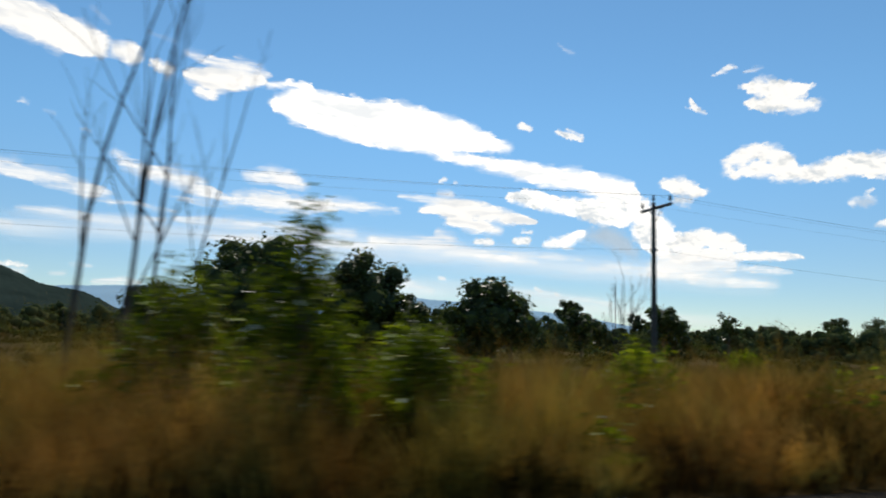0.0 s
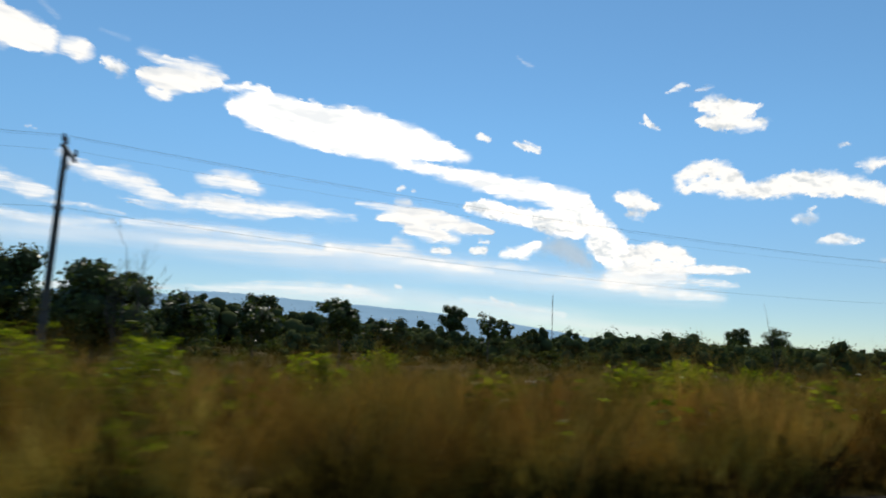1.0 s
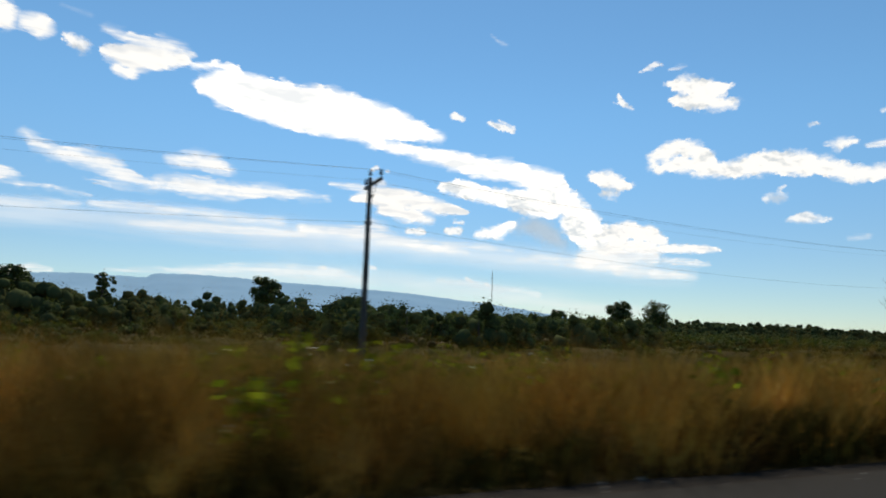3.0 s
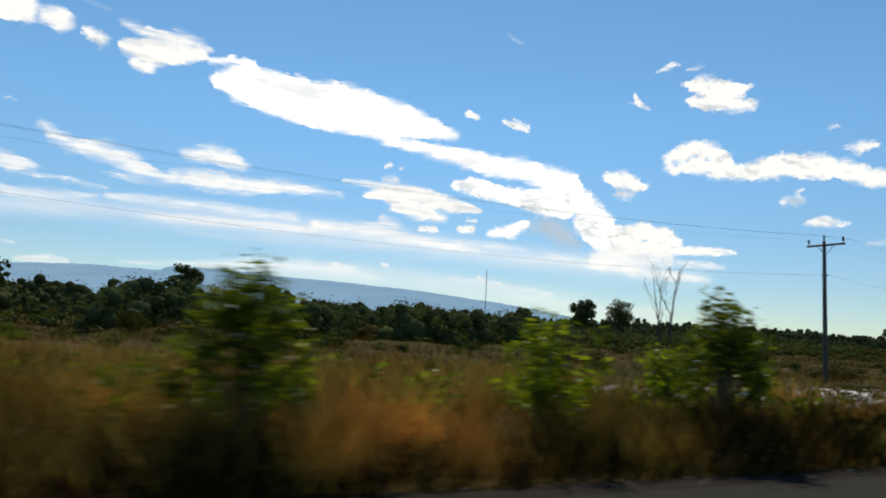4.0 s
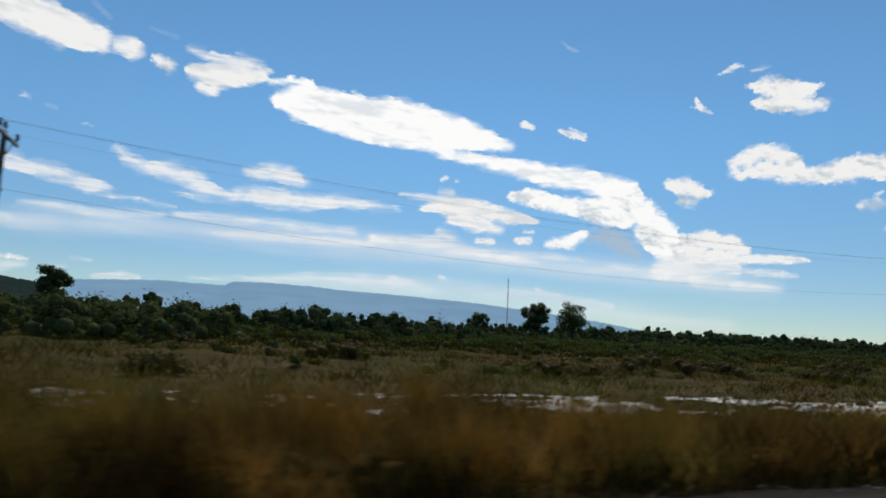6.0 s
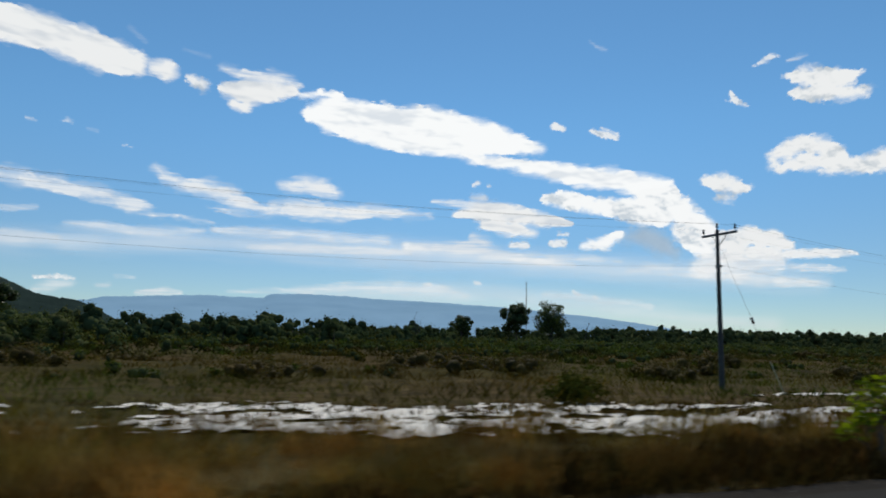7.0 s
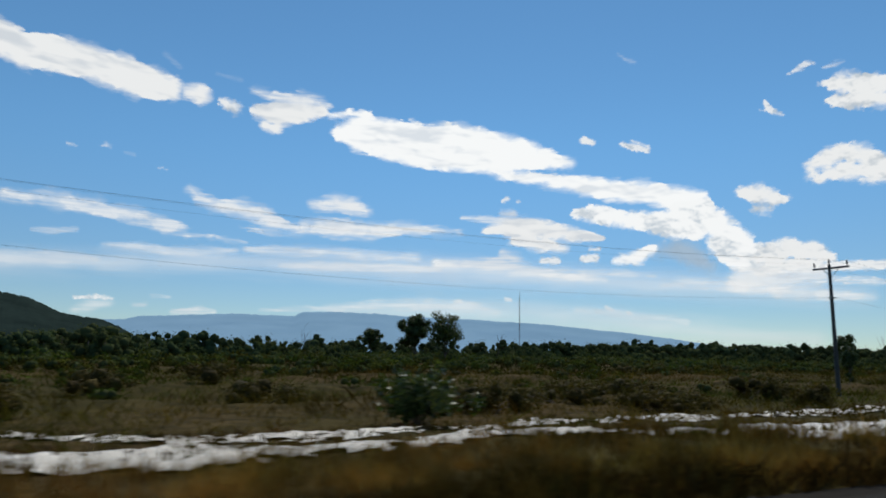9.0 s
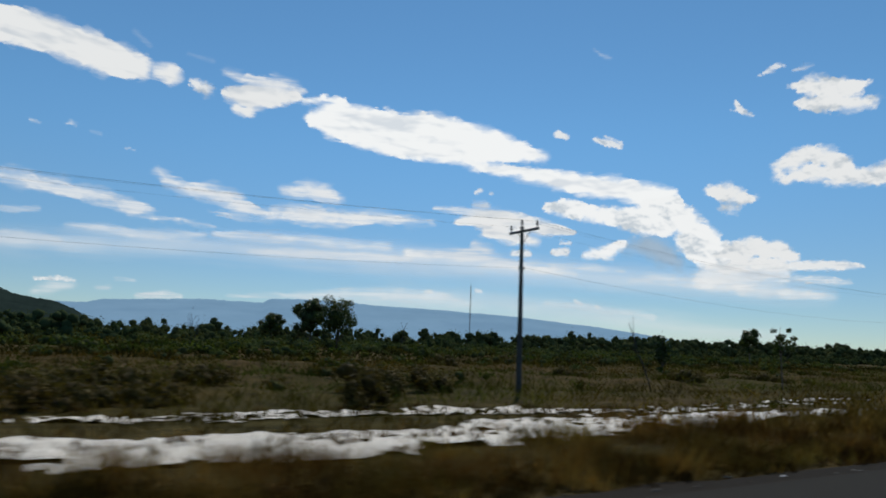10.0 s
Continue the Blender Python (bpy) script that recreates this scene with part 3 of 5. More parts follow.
CLOUD_SEEN = []
cloud("long white cloud bank across the blue sky", "bank", 1, [[(23.39, 22.24, 1.41), (20.44, 22.2, 1.43), (18.29, 21.64, 1.38), (16.12, 21.91, 1.51), (13.81, 21.77, 1.45), (11.37, 21.43, 1.5), (9.25, 21.07, 1.47), (7.61, 20.94, 1.12)], [(6.28, 20.85, 0.72), (5.22, 20.89, 0.98)]])
cloud("small white cloud in the blue sky", "cumulus", 0.95, [[(3.45, 20.44, 0.44), (2.37, 20.14, 0.66), (2.25, 19.7, 0.31)]])
cloud("thin wispy white cloud streak", "wisp", 0.12, [[(3.98, 22.67, 0.17), (1.96, 22.44, 0.22)], [(8.25, 23.49, 0.28), (7.01, 22.69, 0.25)]])
cloud("white cumulus cloud with a soft grey base", "bank", 1, [[(0.43, 20.02, 0.76), (-1.29, 19.99, 1.23), (-3.23, 20.33, 1.01), (-5.2, 20.68, 0.65)], [(-0.39, 19.1, 0.59), (-1.46, 18.8, 0.5)]])
cloud("ragged white cloud with trailing edges", "ragged", 0.9, [[(0.85, 21.75, 0.42), (-0.6, 21.35, 0.55), (-2.2, 21.45, 0.75), (-4.16, 21.3, 0.66), (-5.68, 20.97, 0.45)]])
cloud("long white cloud bank across the blue sky", "bank", 1.12, [[(-6.88, 18.85, 0.85), (-8.8, 18.98, 1.67), (-11.37, 18.55, 1.93), (-14.47, 18.1, 2.04), (-17.58, 18.03, 2.24), (-20.69, 17.56, 2), (-23.26, 17.26, 1.6), (-25.81, 16.92, 1.01), (-27.82, 16.52, 0.43)], [(-6.02, 20.21, 0.28), (-7.71, 20.67, 0.42), (-9.5, 20.5, 0.52)], [(-21.73, 15.61, 0.59), (-25.3, 15.23, 0.68), (-28.3, 14.67, 0.82), (-31.24, 14.04, 1.04), (-34.11, 13.71, 1.02), (-36.65, 13.1, 1.09), (-38.92, 13.19, 0.4)]])
cloud("large billowing white cloud bank with a grey underside", "cumulus", 1.1, [[(-36.64, 12.68, 1.19), (-38.43, 12.01, 1.26), (-39.5, 10.83, 1.25), (-40.85, 9.65, 1.14), (-41.99, 8.45, 0.95)], [(-28.28, 12.14, 0.58), (-30.24, 12.04, 0.96), (-32.4, 11.49, 0.85), (-34.28, 11.27, 0.93), (-36.13, 11.01, 1.38), (-37.95, 10.96, 1.53)], [(-31.62, 8.07, 0.48), (-33.42, 8.33, 0.71), (-34.55, 8.97, 0.51)], [(-39.88, 9.24, 1.24), (-40.78, 7.91, 0.97), (-42.37, 7.52, 0.95)]])
cloud("large billowing white cloud bank with a grey underside", "cumulus", 1, [[(-41.97, 7.87, 1.26), (-43.41, 8.26, 1.01), (-44.93, 8.55, 0.9), (-46.47, 8.24, 0.8), (-47.52, 7.6, 0.56)], [(-42.45, 7.09, 0.77), (-44.83, 7.29, 0.76), (-46.69, 7.18, 0.56)]])
cloud("narrow white cloud tongue beside the billowing bank", "bank", 0.95, [[(-45.76, 6.94, 0.43), (-48.52, 7.02, 0.42), (-50.74, 6.95, 0.41), (-51.96, 6.88, 0.22)]])
cloud("narrow white cloud tongue beside the billowing bank", "ragged", 0.8, [[(-47.6, 6.03, 0.33), (-49.62, 5.83, 0.37), (-51.16, 5.68, 0.22)]])
cloud("soft shaded cloud under the billowing bank", "ragged", 0.8, [[(-41.49, 6.2, 1.36), (-44.35, 6.22, 1.14), (-46.68, 6.22, 0.84)]])
cloud("flat thin white cloud below the billowing bank", "ragged", 0.75, [[(-35.31, 6, 0.37), (-38.01, 6.04, 0.45), (-41.46, 5.78, 0.61), (-43.91, 5.22, 0.64), (-47.03, 4.83, 0.49), (-49.98, 4.62, 0.39)]])
cloud("soft grey shaded cloud base", "grey", 0.9, [[(-35.15, 8.71, 0.56), (-36.75, 8.9, 1.01), (-38.07, 8.01, 1), (-39.02, 7.42, 0.54)]])
cloud("small white cloud in the blue sky", "cumulus", 1, [[(-41.71, 13.17, 0.53), (-42.83, 12.9, 0.96), (-43.89, 12.54, 0.76), (-44.75, 12.37, 0.38)], [(-42.69, 11.74, 0.48), (-43.65, 11.77, 0.38)], [(-42.93, 11.25, 0.19), (-43.6, 11.28, 0.14)]])
cloud("small white cloud in the blue sky", "cumulus", 0.9, [[(-43.76, 20.16, 0.09), (-43.85, 19.78, 0.23), (-44.1, 19.3, 0.32), (-44.58, 19.04, 0.23), (-45.12, 18.73, 0.09)], [(-43.41, 19.33, 0.09), (-44.1, 19.3, 0.19)]])
cloud("small white cloud in the blue sky", "cumulus", 0.8, [[(-45.56, 21.7, 0.09), (-46.24, 21.97, 0.22), (-46.82, 22.24, 0.27), (-47.49, 22.23, 0.13)]])
cloud("small white cloud in the blue sky", "wisp", 0.55, [[(-48.05, 21.73, 0.13), (-48.9, 21.83, 0.26), (-49.46, 21.92, 0.13)]])
cloud("white cumulus cloud with a soft grey base", "cumulus", 1, [[(-48.22, 20.59, 0.49), (-49.16, 20.42, 0.88), (-50.98, 19.84, 0.96), (-52.33, 19.84, 0.6), (-52.99, 20.04, 0.3)], [(-48.21, 19.31, 0.4), (-49.6, 19.11, 0.8), (-51.41, 18.81, 0.74), (-53.09, 18.65, 0.56)]])
cloud("long white cloud bank across the blue sky", "cumulus", 1, [[(-46.61, 13.99, 0.46), (-46.76, 14.6, 0.56), (-47.93, 15.2, 0.82), (-48.99, 15.51, 0.72), (-50.44, 14.87, 0.8), (-51.41, 14.11, 0.67)], [(-47.1, 13.6, 0.42), (-48.7, 14.0, 0.75), (-50.6, 13.8, 0.7)], [(-49.87, 13.36, 0.36), (-51.31, 13.42, 0.67), (-53.49, 13.42, 0.87), (-55.61, 13.76, 1.01), (-57.64, 13.55, 1.07), (-59.97, 13.03, 0.8), (-61.46, 12.42, 0.82), (-63.62, 12.28, 0.68), (-65.68, 12.06, 0.66), (-68.24, 11.29, 0.69)]])
cloud("small white cloud in the blue sky", "cumulus", 0.95, [[(-59.85, 14.81, 0.24), (-60.8, 14.62, 0.51), (-61.82, 14.84, 0.35)]])
cloud("small white cloud in the blue sky", "wisp", 0.85, [[(-62.46, 14.38, 0.19), (-63.73, 14.47, 0.3), (-65.12, 14.41, 0.33)]])
cloud("small white cloud in the blue sky", "cumulus", 0.8, [[(-55.52, 10.89, 0.38), (-56.59, 10.96, 0.46)], [(-56.45, 11.64, 0.17), (-56.86, 11.79, 0.17)]])
cloud("small white cloud in the blue sky", "cumulus", 0.85, [[(-57.3, 9.22, 0.33), (-58.29, 9.31, 0.54), (-59.25, 9.12, 0.37), (-59.89, 9.04, 0.2)]])
cloud("small white cloud in the blue sky", "cumulus", 0.75, [[(-58.7, 16.36, 0.16), (-59.18, 16.48, 0.2)]])
cloud("small white cloud in the blue sky", "cumulus", 0.75, [[(-63.55, 16.76, 0.19), (-63.84, 16.88, 0.22)]])
cloud("thin wispy white cloud streak", "wisp", 0.4, [[(-61.07, 7.56, 0.2), (-62.34, 7.63, 0.27)]])
cloud("small white cloud in the blue sky", "cumulus", 0.95, [[(-29.04, 18.39, 0.38), (-29.84, 18.11, 0.28)]])
cloud("small white cloud in the blue sky", "cumulus", 0.9, [[(-32.19, 17.89, 0.19), (-33.25, 17.54, 0.37), (-34.48, 17.18, 0.28)], [(-33.16, 18.06, 0.14), (-34.58, 17.45, 0.14)]])
cloud("thin wispy white cloud streak", "wisp", 0.3, [[(-32.26, 25.12, 0.13), (-32.84, 24.67, 0.13), (-33.33, 24.49, 0.22), (-33.62, 24.38, 0.13)]])
cloud("small white cloud in the blue sky", "cumulus", 0.8, [[(-21.85, 13.39, 0.25), (-22.26, 13.54, 0.25)], [(-23.12, 13.29, 0.15), (-23.27, 13.29, 0.15)]])
cloud("white cumulus cloud with a soft grey base", "bank", 1, [[(-20.4, 10.71, 0.4), (-22.27, 11.11, 1.09), (-24.79, 10.86, 1.08), (-26.78, 10.59, 0.88), (-29.24, 10.16, 0.68), (-30.4, 10.04, 0.34)], [(-21.86, 12.11, 0.45), (-22.77, 12.21, 0.49)], [(-22.78, 9.97, 0.5), (-25.29, 9.57, 0.69), (-27.17, 9.21, 0.49)]])
cloud("thin wispy white cloud streak", "wisp", 0.75, [[(-18.19, 11.88, 0.25), (-20.74, 11.71, 0.4), (-22.27, 11.51, 0.4)]])
cloud("small white cloud in the blue sky", "cumulus", 0.85, [[(-29.42, 9.08, 0.19), (-30.19, 9.07, 0.19)]])
cloud("small white cloud in the blue sky", "cumulus", 0.9, [[(-28.83, 8.26, 0.34), (-29.8, 8.3, 0.43)], [(-25.28, 8.13, 0.3), (-26.52, 8.13, 0.39)]])
cloud("thin wispy white cloud streak", "wisp", 0.9, [[(-15.99, 7.74, 0.6), (-18.76, 7.74, 0.7), (-21.79, 7.62, 0.85), (-24.79, 7.14, 0.64), (-28.71, 6.64, 0.49), (-30.64, 6.43, 0.29)], [(-21.88, 8.62, 0.5), (-23.04, 8.23, 0.6)], [(-26.52, 7.39, 0.2), (-31.12, 7.01, 0.29), (-34.64, 6.82, 0.19)]])
cloud("thin wispy white cloud streak", "wisp", 0.75, [[(0.6, 8.37, 0.32), (-2.42, 8.41, 0.52), (-6.74, 8.48, 0.58), (-10.7, 8.39, 0.54), (-14.21, 8.25, 0.4)]])
cloud("thin wispy white cloud streak", "wisp", 0.7, [[(-2.25, 7.19, 0.24), (-5.82, 7.26, 0.44), (-9.74, 7.32, 0.44), (-13.73, 7.34, 0.4), (-16.25, 7.3, 0.3)]])
cloud("ragged white cloud with trailing edges", "ragged", 0.9, [[(5.48, 13.06, 0.31), (4.69, 12.45, 0.67), (3.33, 11.98, 0.68), (1.51, 11.82, 0.92), (-0.37, 11.45, 0.93), (-1.81, 10.79, 0.8), (-3.49, 10.56, 0.57)], [(1.17, 10.18, 0.23), (-1.39, 10.03, 0.28), (-3.67, 9.99, 0.19)]])
cloud("ragged white cloud with trailing edges", "ragged", 0.95, [[(-4.85, 12.54, 0.58), (-6.8, 12.86, 0.92), (-8.14, 12.69, 0.88), (-9.56, 12.16, 0.44)], [(-3.97, 10.64, 0.67), (-6.64, 10.74, 1.02), (-9.12, 10.51, 0.88), (-12.63, 10.75, 0.7), (-15.67, 10.73, 0.55), (-17.96, 10.68, 0.3)]])
cloud("ragged white cloud with trailing edges", "ragged", 0.9, [[(21.2, 10.83, 0.49), (19.27, 10.95, 0.51), (17.23, 10.98, 0.56), (15.46, 11.11, 0.66), (13.2, 10.86, 0.72), (10.84, 10.54, 0.7), (8.81, 10.41, 0.72), (7.11, 9.99, 0.78), (5.73, 9.85, 0.44)], [(5.43, 9.23, 0.22), (3.14, 9.23, 0.23), (0.65, 9.03, 0.19)]])
cloud("thin wispy white cloud streak", "wisp", 0.5, [[(16.48, 8.66, 0.19), (14.87, 8.72, 0.31), (13.53, 8.96, 0.2)]])
cloud("thin wispy white cloud streak", "wisp", 0.55, [[(19.78, 6.22, 0.65), (16.8, 6.53, 0.72), (14.68, 6.6, 0.71), (12.84, 6.73, 0.52), (12, 6.71, 0.37)]])
cloud("thin wispy white cloud streak", "wisp", 0.7, [[(11.61, 7.98, 0.25), (9.03, 8.04, 0.47), (6.95, 7.85, 0.57), (3.94, 7.9, 0.45), (1.51, 8.21, 0.28)]])
cloud("low white cloud above the ridge", "cumulus", 0.9, [[(13.14, 3.72, 0.16), (11.83, 3.84, 0.24), (10.56, 3.78, 0.17)]])
cloud("low white cloud above the ridge", "wisp", 0.6, [[(13.06, 2.82, 0.28), (12.15, 3.04, 0.49), (10.83, 3.32, 0.37)]])
cloud("low white cloud above the ridge", "wisp", 0.5, [[(7.7, 4.16, 0.17), (6.41, 4.09, 0.17)], [(8.94, 3.33, 0.21), (8.17, 3.36, 0.21)]])
cloud("low white cloud above the ridge", "wisp", 0.8, [[(6.08, 2.91, 0.22), (4.05, 3.14, 0.36), (2.82, 3.05, 0.23)]])
cloud("low white cloud above the ridge", "wisp", 0.6, [[(-0.84, 3.32, 0.23), (-3.15, 3.45, 0.28), (-6.95, 3.67, 0.39), (-10.85, 3.98, 0.54), (-15.32, 4.18, 0.6), (-18.82, 4.05, 0.6), (-21.32, 3.64, 0.4)]])
cloud("low white cloud above the ridge", "cumulus", 0.65, [[(-17.61, 4.48, 0.2), (-18.11, 4.53, 0.25)], [(-22.11, 4.74, 0.25), (-22.51, 4.69, 0.2)]])
cloud("low white cloud above the ridge", "cumulus", 0.65, [[(-30.6, 4.1, 0.19), (-31.17, 3.86, 0.19)], [(-32.43, 3.62, 0.19), (-32.67, 3.53, 0.14)]])
cloud("low white cloud above the ridge", "wisp", 0.45, [[(-28.2, 3.8, 0.39), (-31.54, 3.57, 0.48), (-34.78, 3.2, 0.37), (-37.02, 2.87, 0.36)]])
cloud("small white cloud in the blue sky", "cumulus", 0.5, [[(14.83, 15.46, 0.12), (14.52, 15.43, 0.16), (14.14, 15.37, 0.08)]])
cloud("small white cloud in the blue sky", "cumulus", 0.62, [[(12.38, 15.63, 0.08), (12.08, 15.81, 0.2), (11.67, 15.66, 0.08)]])
cloud("small white cloud in the blue sky", "wisp", 0.22, [[(10.68, 15.38, 0.12), (9.94, 15.32, 0.17)]])
cloud("small white cloud in the blue sky", "cumulus", 0.45, [[(8.09, 14.51, 0.09), (7.75, 14.51, 0.13), (7.36, 14.43, 0.09)]])
cloud("broad thin veil of high white cloud", "veil", 0.42, [[(11.3, 6.6, 0.82), (0.77, 7.35, 1.21), (-13.73, 7.24, 1.5), (-28.71, 6.4, 1.26), (-40.17, 5.53, 1.15), (-49.27, 4.85, 0.78)]])
cloud("broad thin veil of high white cloud", "veil", 0.34, [[(18.77, 5.92, 1.1), (14.66, 6.31, 1.02), (9.35, 6.93, 0.68)]])
cloud("broad thin veil of high white cloud", "veil", 0.38, [[(-6.98, 3.09, 0.87), (-15.83, 3.55, 1.2), (-23.8, 3.67, 1.28), (-31.06, 2.99, 1.24), (-40.03, 1.86, 1.14), (-46.09, 1.46, 0.9)]])

# ---------------------------------------------------------------- power line
POLES = [(-37.0, 23.4, 8.1), (16.1, 23.4, 8.29), (69.3, 23.5, 8.0), (117.0, 23.8, 8.16), (167.6, 24.2, 8.05), (223.0, 24.5, 8.28), (276.0, 24.6, 8.2)]


def place(s, d, z=None, turn=0.0):
    """A pose on the ground at s, d, facing along the road."""
    x, y = (float(v) for v in road_xy(s, d))
    tx, ty = float(np.interp(s, ARC, _tan[:, 0])), float(np.interp(s, ARC, _tan[:, 1]))
    z = float(ground_z(np.array(x), np.array(y))) if z is None else z
    return Matrix.Translation((x, y, z)) @ Matrix.Rotation(math.atan2(ty, tx) + turn, 4, 'Z')


def part(name, data, material, parent, label=""):
    """Links verts and faces as one mesh under a thing."""
    V, F = data
    return link(name, raw_mesh(name, V, F, material, True), parent, label)


def box(cx, cy, cz, sx, sy, sz):
    v = np.array([(x, y, z) for x in (-.5, .5) for y in (-.5, .5) for z in (-.5, .5)]) * (sx, sy, sz) + (cx, cy, cz)
    return v, np.array([(0, 1, 3, 2), (4, 6, 7, 5), (0, 4, 5, 1), (2, 3, 7, 6), (0, 2, 6, 4), (1, 5, 7, 3)])


def insulator(x, y, z, h=0.34):
    """A pin with three ribbed sheds."""
    prof = [(0, .018), (.10, .018), (.11, .06), (.15, .07), (.17, .045), (.20, .065), (.23, .042), (.26, .055), (.30, .04), (h, .03)]
    return tubes([[((x, y, z + a), r) for a, r in prof]], 10)


def utility_pole(height):
    root = new("utility_pole")
    top = height - 0.34
    part("pole", tubes([[((0, 0, -0.6), 0.135), ((0, 0, 2), 0.122), ((0, 0, 5), 0.1), ((0, 0, top - 0.02), 0.083), ((0, 0, top), 0.07)]], 14), M["concrete"], root)
    arm_z = top - 0.22
    arm = part("crossarm", box(0.12, 0, arm_z, 0.09, 2.15, 0.11), M["steel"], root, "grey steel crossarm")
    for y in (-0.98, 0.98):
        part("insulator", insulator(0.12, y, arm_z + 0.05), M["ceramic"], arm, "brown ceramic pin insulator")
        part("brace", tubes([[((0.13, y * 0.5, arm_z - 0.03), 0.018), ((0.12, 0.0, arm_z - 0.55), 0.018)]], 6), M["steel"], arm)
    part("insulator", insulator(0, 0, top - 0.02), M["ceramic"], root, "brown ceramic pin insulator")
    clamp = part("clamp", tubes([[((0, 0, 5.85), 0.14), ((0, 0, 5.97), 0.14)]], 12), M["steel"], root)
    part("bracket", box(0, -0.17, 5.91, 0.06, 0.16, 0.05), M["steel"], clamp)
    return root


tops = []
for s, d, h in POLES:
    p = utility_pole(h)
    p.matrix_basis = place(s, d, 0.0)
    tagged(p, "weathered round concrete power pole with a steel crossarm", "utility pole", "power poles along the road")
    tops.append((p.matrix_basis, h))


def overhead_wire(name, y, drop, sag, r, label):
    root = new(name)
    for (m0, h0), (m1, h1) in zip(tops, tops[1:]):
        a = m0 @ Vector((0.12 if y else 0, y, h0 - drop)) if drop < 1 else m0 @ Vector((0, -0.25, 5.91))
        b = m1 @ Vector((0.12 if y else 0, y, h1 - drop)) if drop < 1 else m1 @ Vector((0, -0.25, 5.91))
        path = []
        for k in range(25):
            t = k / 24
            q = a.lerp(b, t)
            q.z -= sag * 4 * t * (1 - t)
            path.append((q, r))
        part("span", tubes([path], 6), M["wire"], root)
    tagged(root, label, "overhead wire", "wires on the power poles")


overhead_wire("overhead_wire", -0.98, 0.22, 0.75, 0.0046, "thin dark power wire strung from pole to pole")
overhead_wire("overhead_wire", 0.98, 0.22, 0.70, 0.0024, "thin dark power wire strung from pole to pole")
overhead_wire("overhead_wire", 0.0, 0.02, 0.80, 0.0026, "thin dark power wire strung from pole to pole")
overhead_wire("overhead_wire", -0.25, 2.2, 0.85, 0.0038, "thicker low black cable strung from pole to pole")


def guy_wire():
    root = new("guy_wire")
    m = place(167.6, 24.2, 0.0)
    a, b = m @ Vector((0.0, -0.1, 7.0)), m @ Vector((0.35, -3.1, 0.0))
    part("strand", tubes([[(a, 0.006), (b, 0.006)]], 5), M["wire"], root)
    c = a.lerp(b, 0.535)
    w = (b - a).normalized()
    part("strain_insulator", tubes([[(c - w * 0.16, 0.02), (c - w * 0.13, 0.075), (c, 0.055), (c + w * 0.13, 0.075), (c + w * 0.16, 0.02)]], 10), M["ceramic"], root, "dark strain insulator")
    part("guard", tubes([[(a.lerp(b, 0.80), 0.03), (a.lerp(b, 0.995), 0.03)]], 8), M["guard"], root, "faded yellow guy guard")
    tagged(root, "thin steel guy wire with a yellow guard and an insulator", "guy wire")


guy_wire()


def lattice_mast(x, y, h):
    root = new("radio_mast")
    w = 0.45
    for k in range(3):
        a = 2 * math.pi * k / 3
        part("leg", tubes([[((x + w * math.cos(a), y + w * math.sin(a), 0), 0.09), ((x + w * math.cos(a), y + w * math.sin(a), h), 0.09)]], 5), M["mast"], root)
    for j in range(26):
        z = h * j / 26
        ring = [((x + w * math.cos(a), y + w * math.sin(a), z + (h / 26) * (i % 2)), 0.05) for i, a in enumerate([0, 2.094, 4.189, 6.283, 8.378])]
        part("lattice_brace", tubes([ring], 4), M["mast"], root)
    part("antenna", tubes([[((x, y, h - 1), 0.06), ((x, y, h + 3), 0.04)]], 5), M["mast"], root)
    tagged(root, "tall thin lattice radio mast far behind the trees", "radio mast")


lattice_mast(386.0, 485.9, 50.0)


# ---------------------------------------------------------------- trees
def bare_limbs(rng, start, way, length, r, depth, out, wander=0.22):
    """Recursively grown limbs: lists of (point, radius)."""
    n = 7
    path, q, v = [], Vector(start), Vector(way).normalized()
    for i in range(n + 1):
        k = i / n
        path.append((q.copy(), r * (1 - 0.75 * k) + 0.003))
        if depth > 0 and i > 1 and rng.random() < 0.6:
            side = Vector((rng.uniform(-1, 1), rng.uniform(-1, 1), rng.uniform(0.1, 0.9))).normalized()
            bare_limbs(rng, q, (v * 0.9 + side * 0.8), length * rng.uniform(0.3, 0.55) * (1.1 - 0.5 * k), r * (1 - 0.75 * k) * 0.55, depth - 1, out, wander)
        v = (v + Vector((rng.uniform(-1, 1), rng.uniform(-1, 1), rng.uniform(-0.3, 0.6))) * wander).normalized()
        q = q + v * length / n
    out.append(path)


def bare_tree(name, seed, stems, label, depth=2):
    rng = random.Random(seed)
    root = new(name)
    for x, y, lx, ly, h, r in stems:
        out = []
        bare_limbs(rng, (x, y, -0.2), (lx, ly, 1), h, r, depth, out, 0.075)
        part("stem", tubes(out, 6), M["dead"], root)
    return tagged(root, label, "tree")


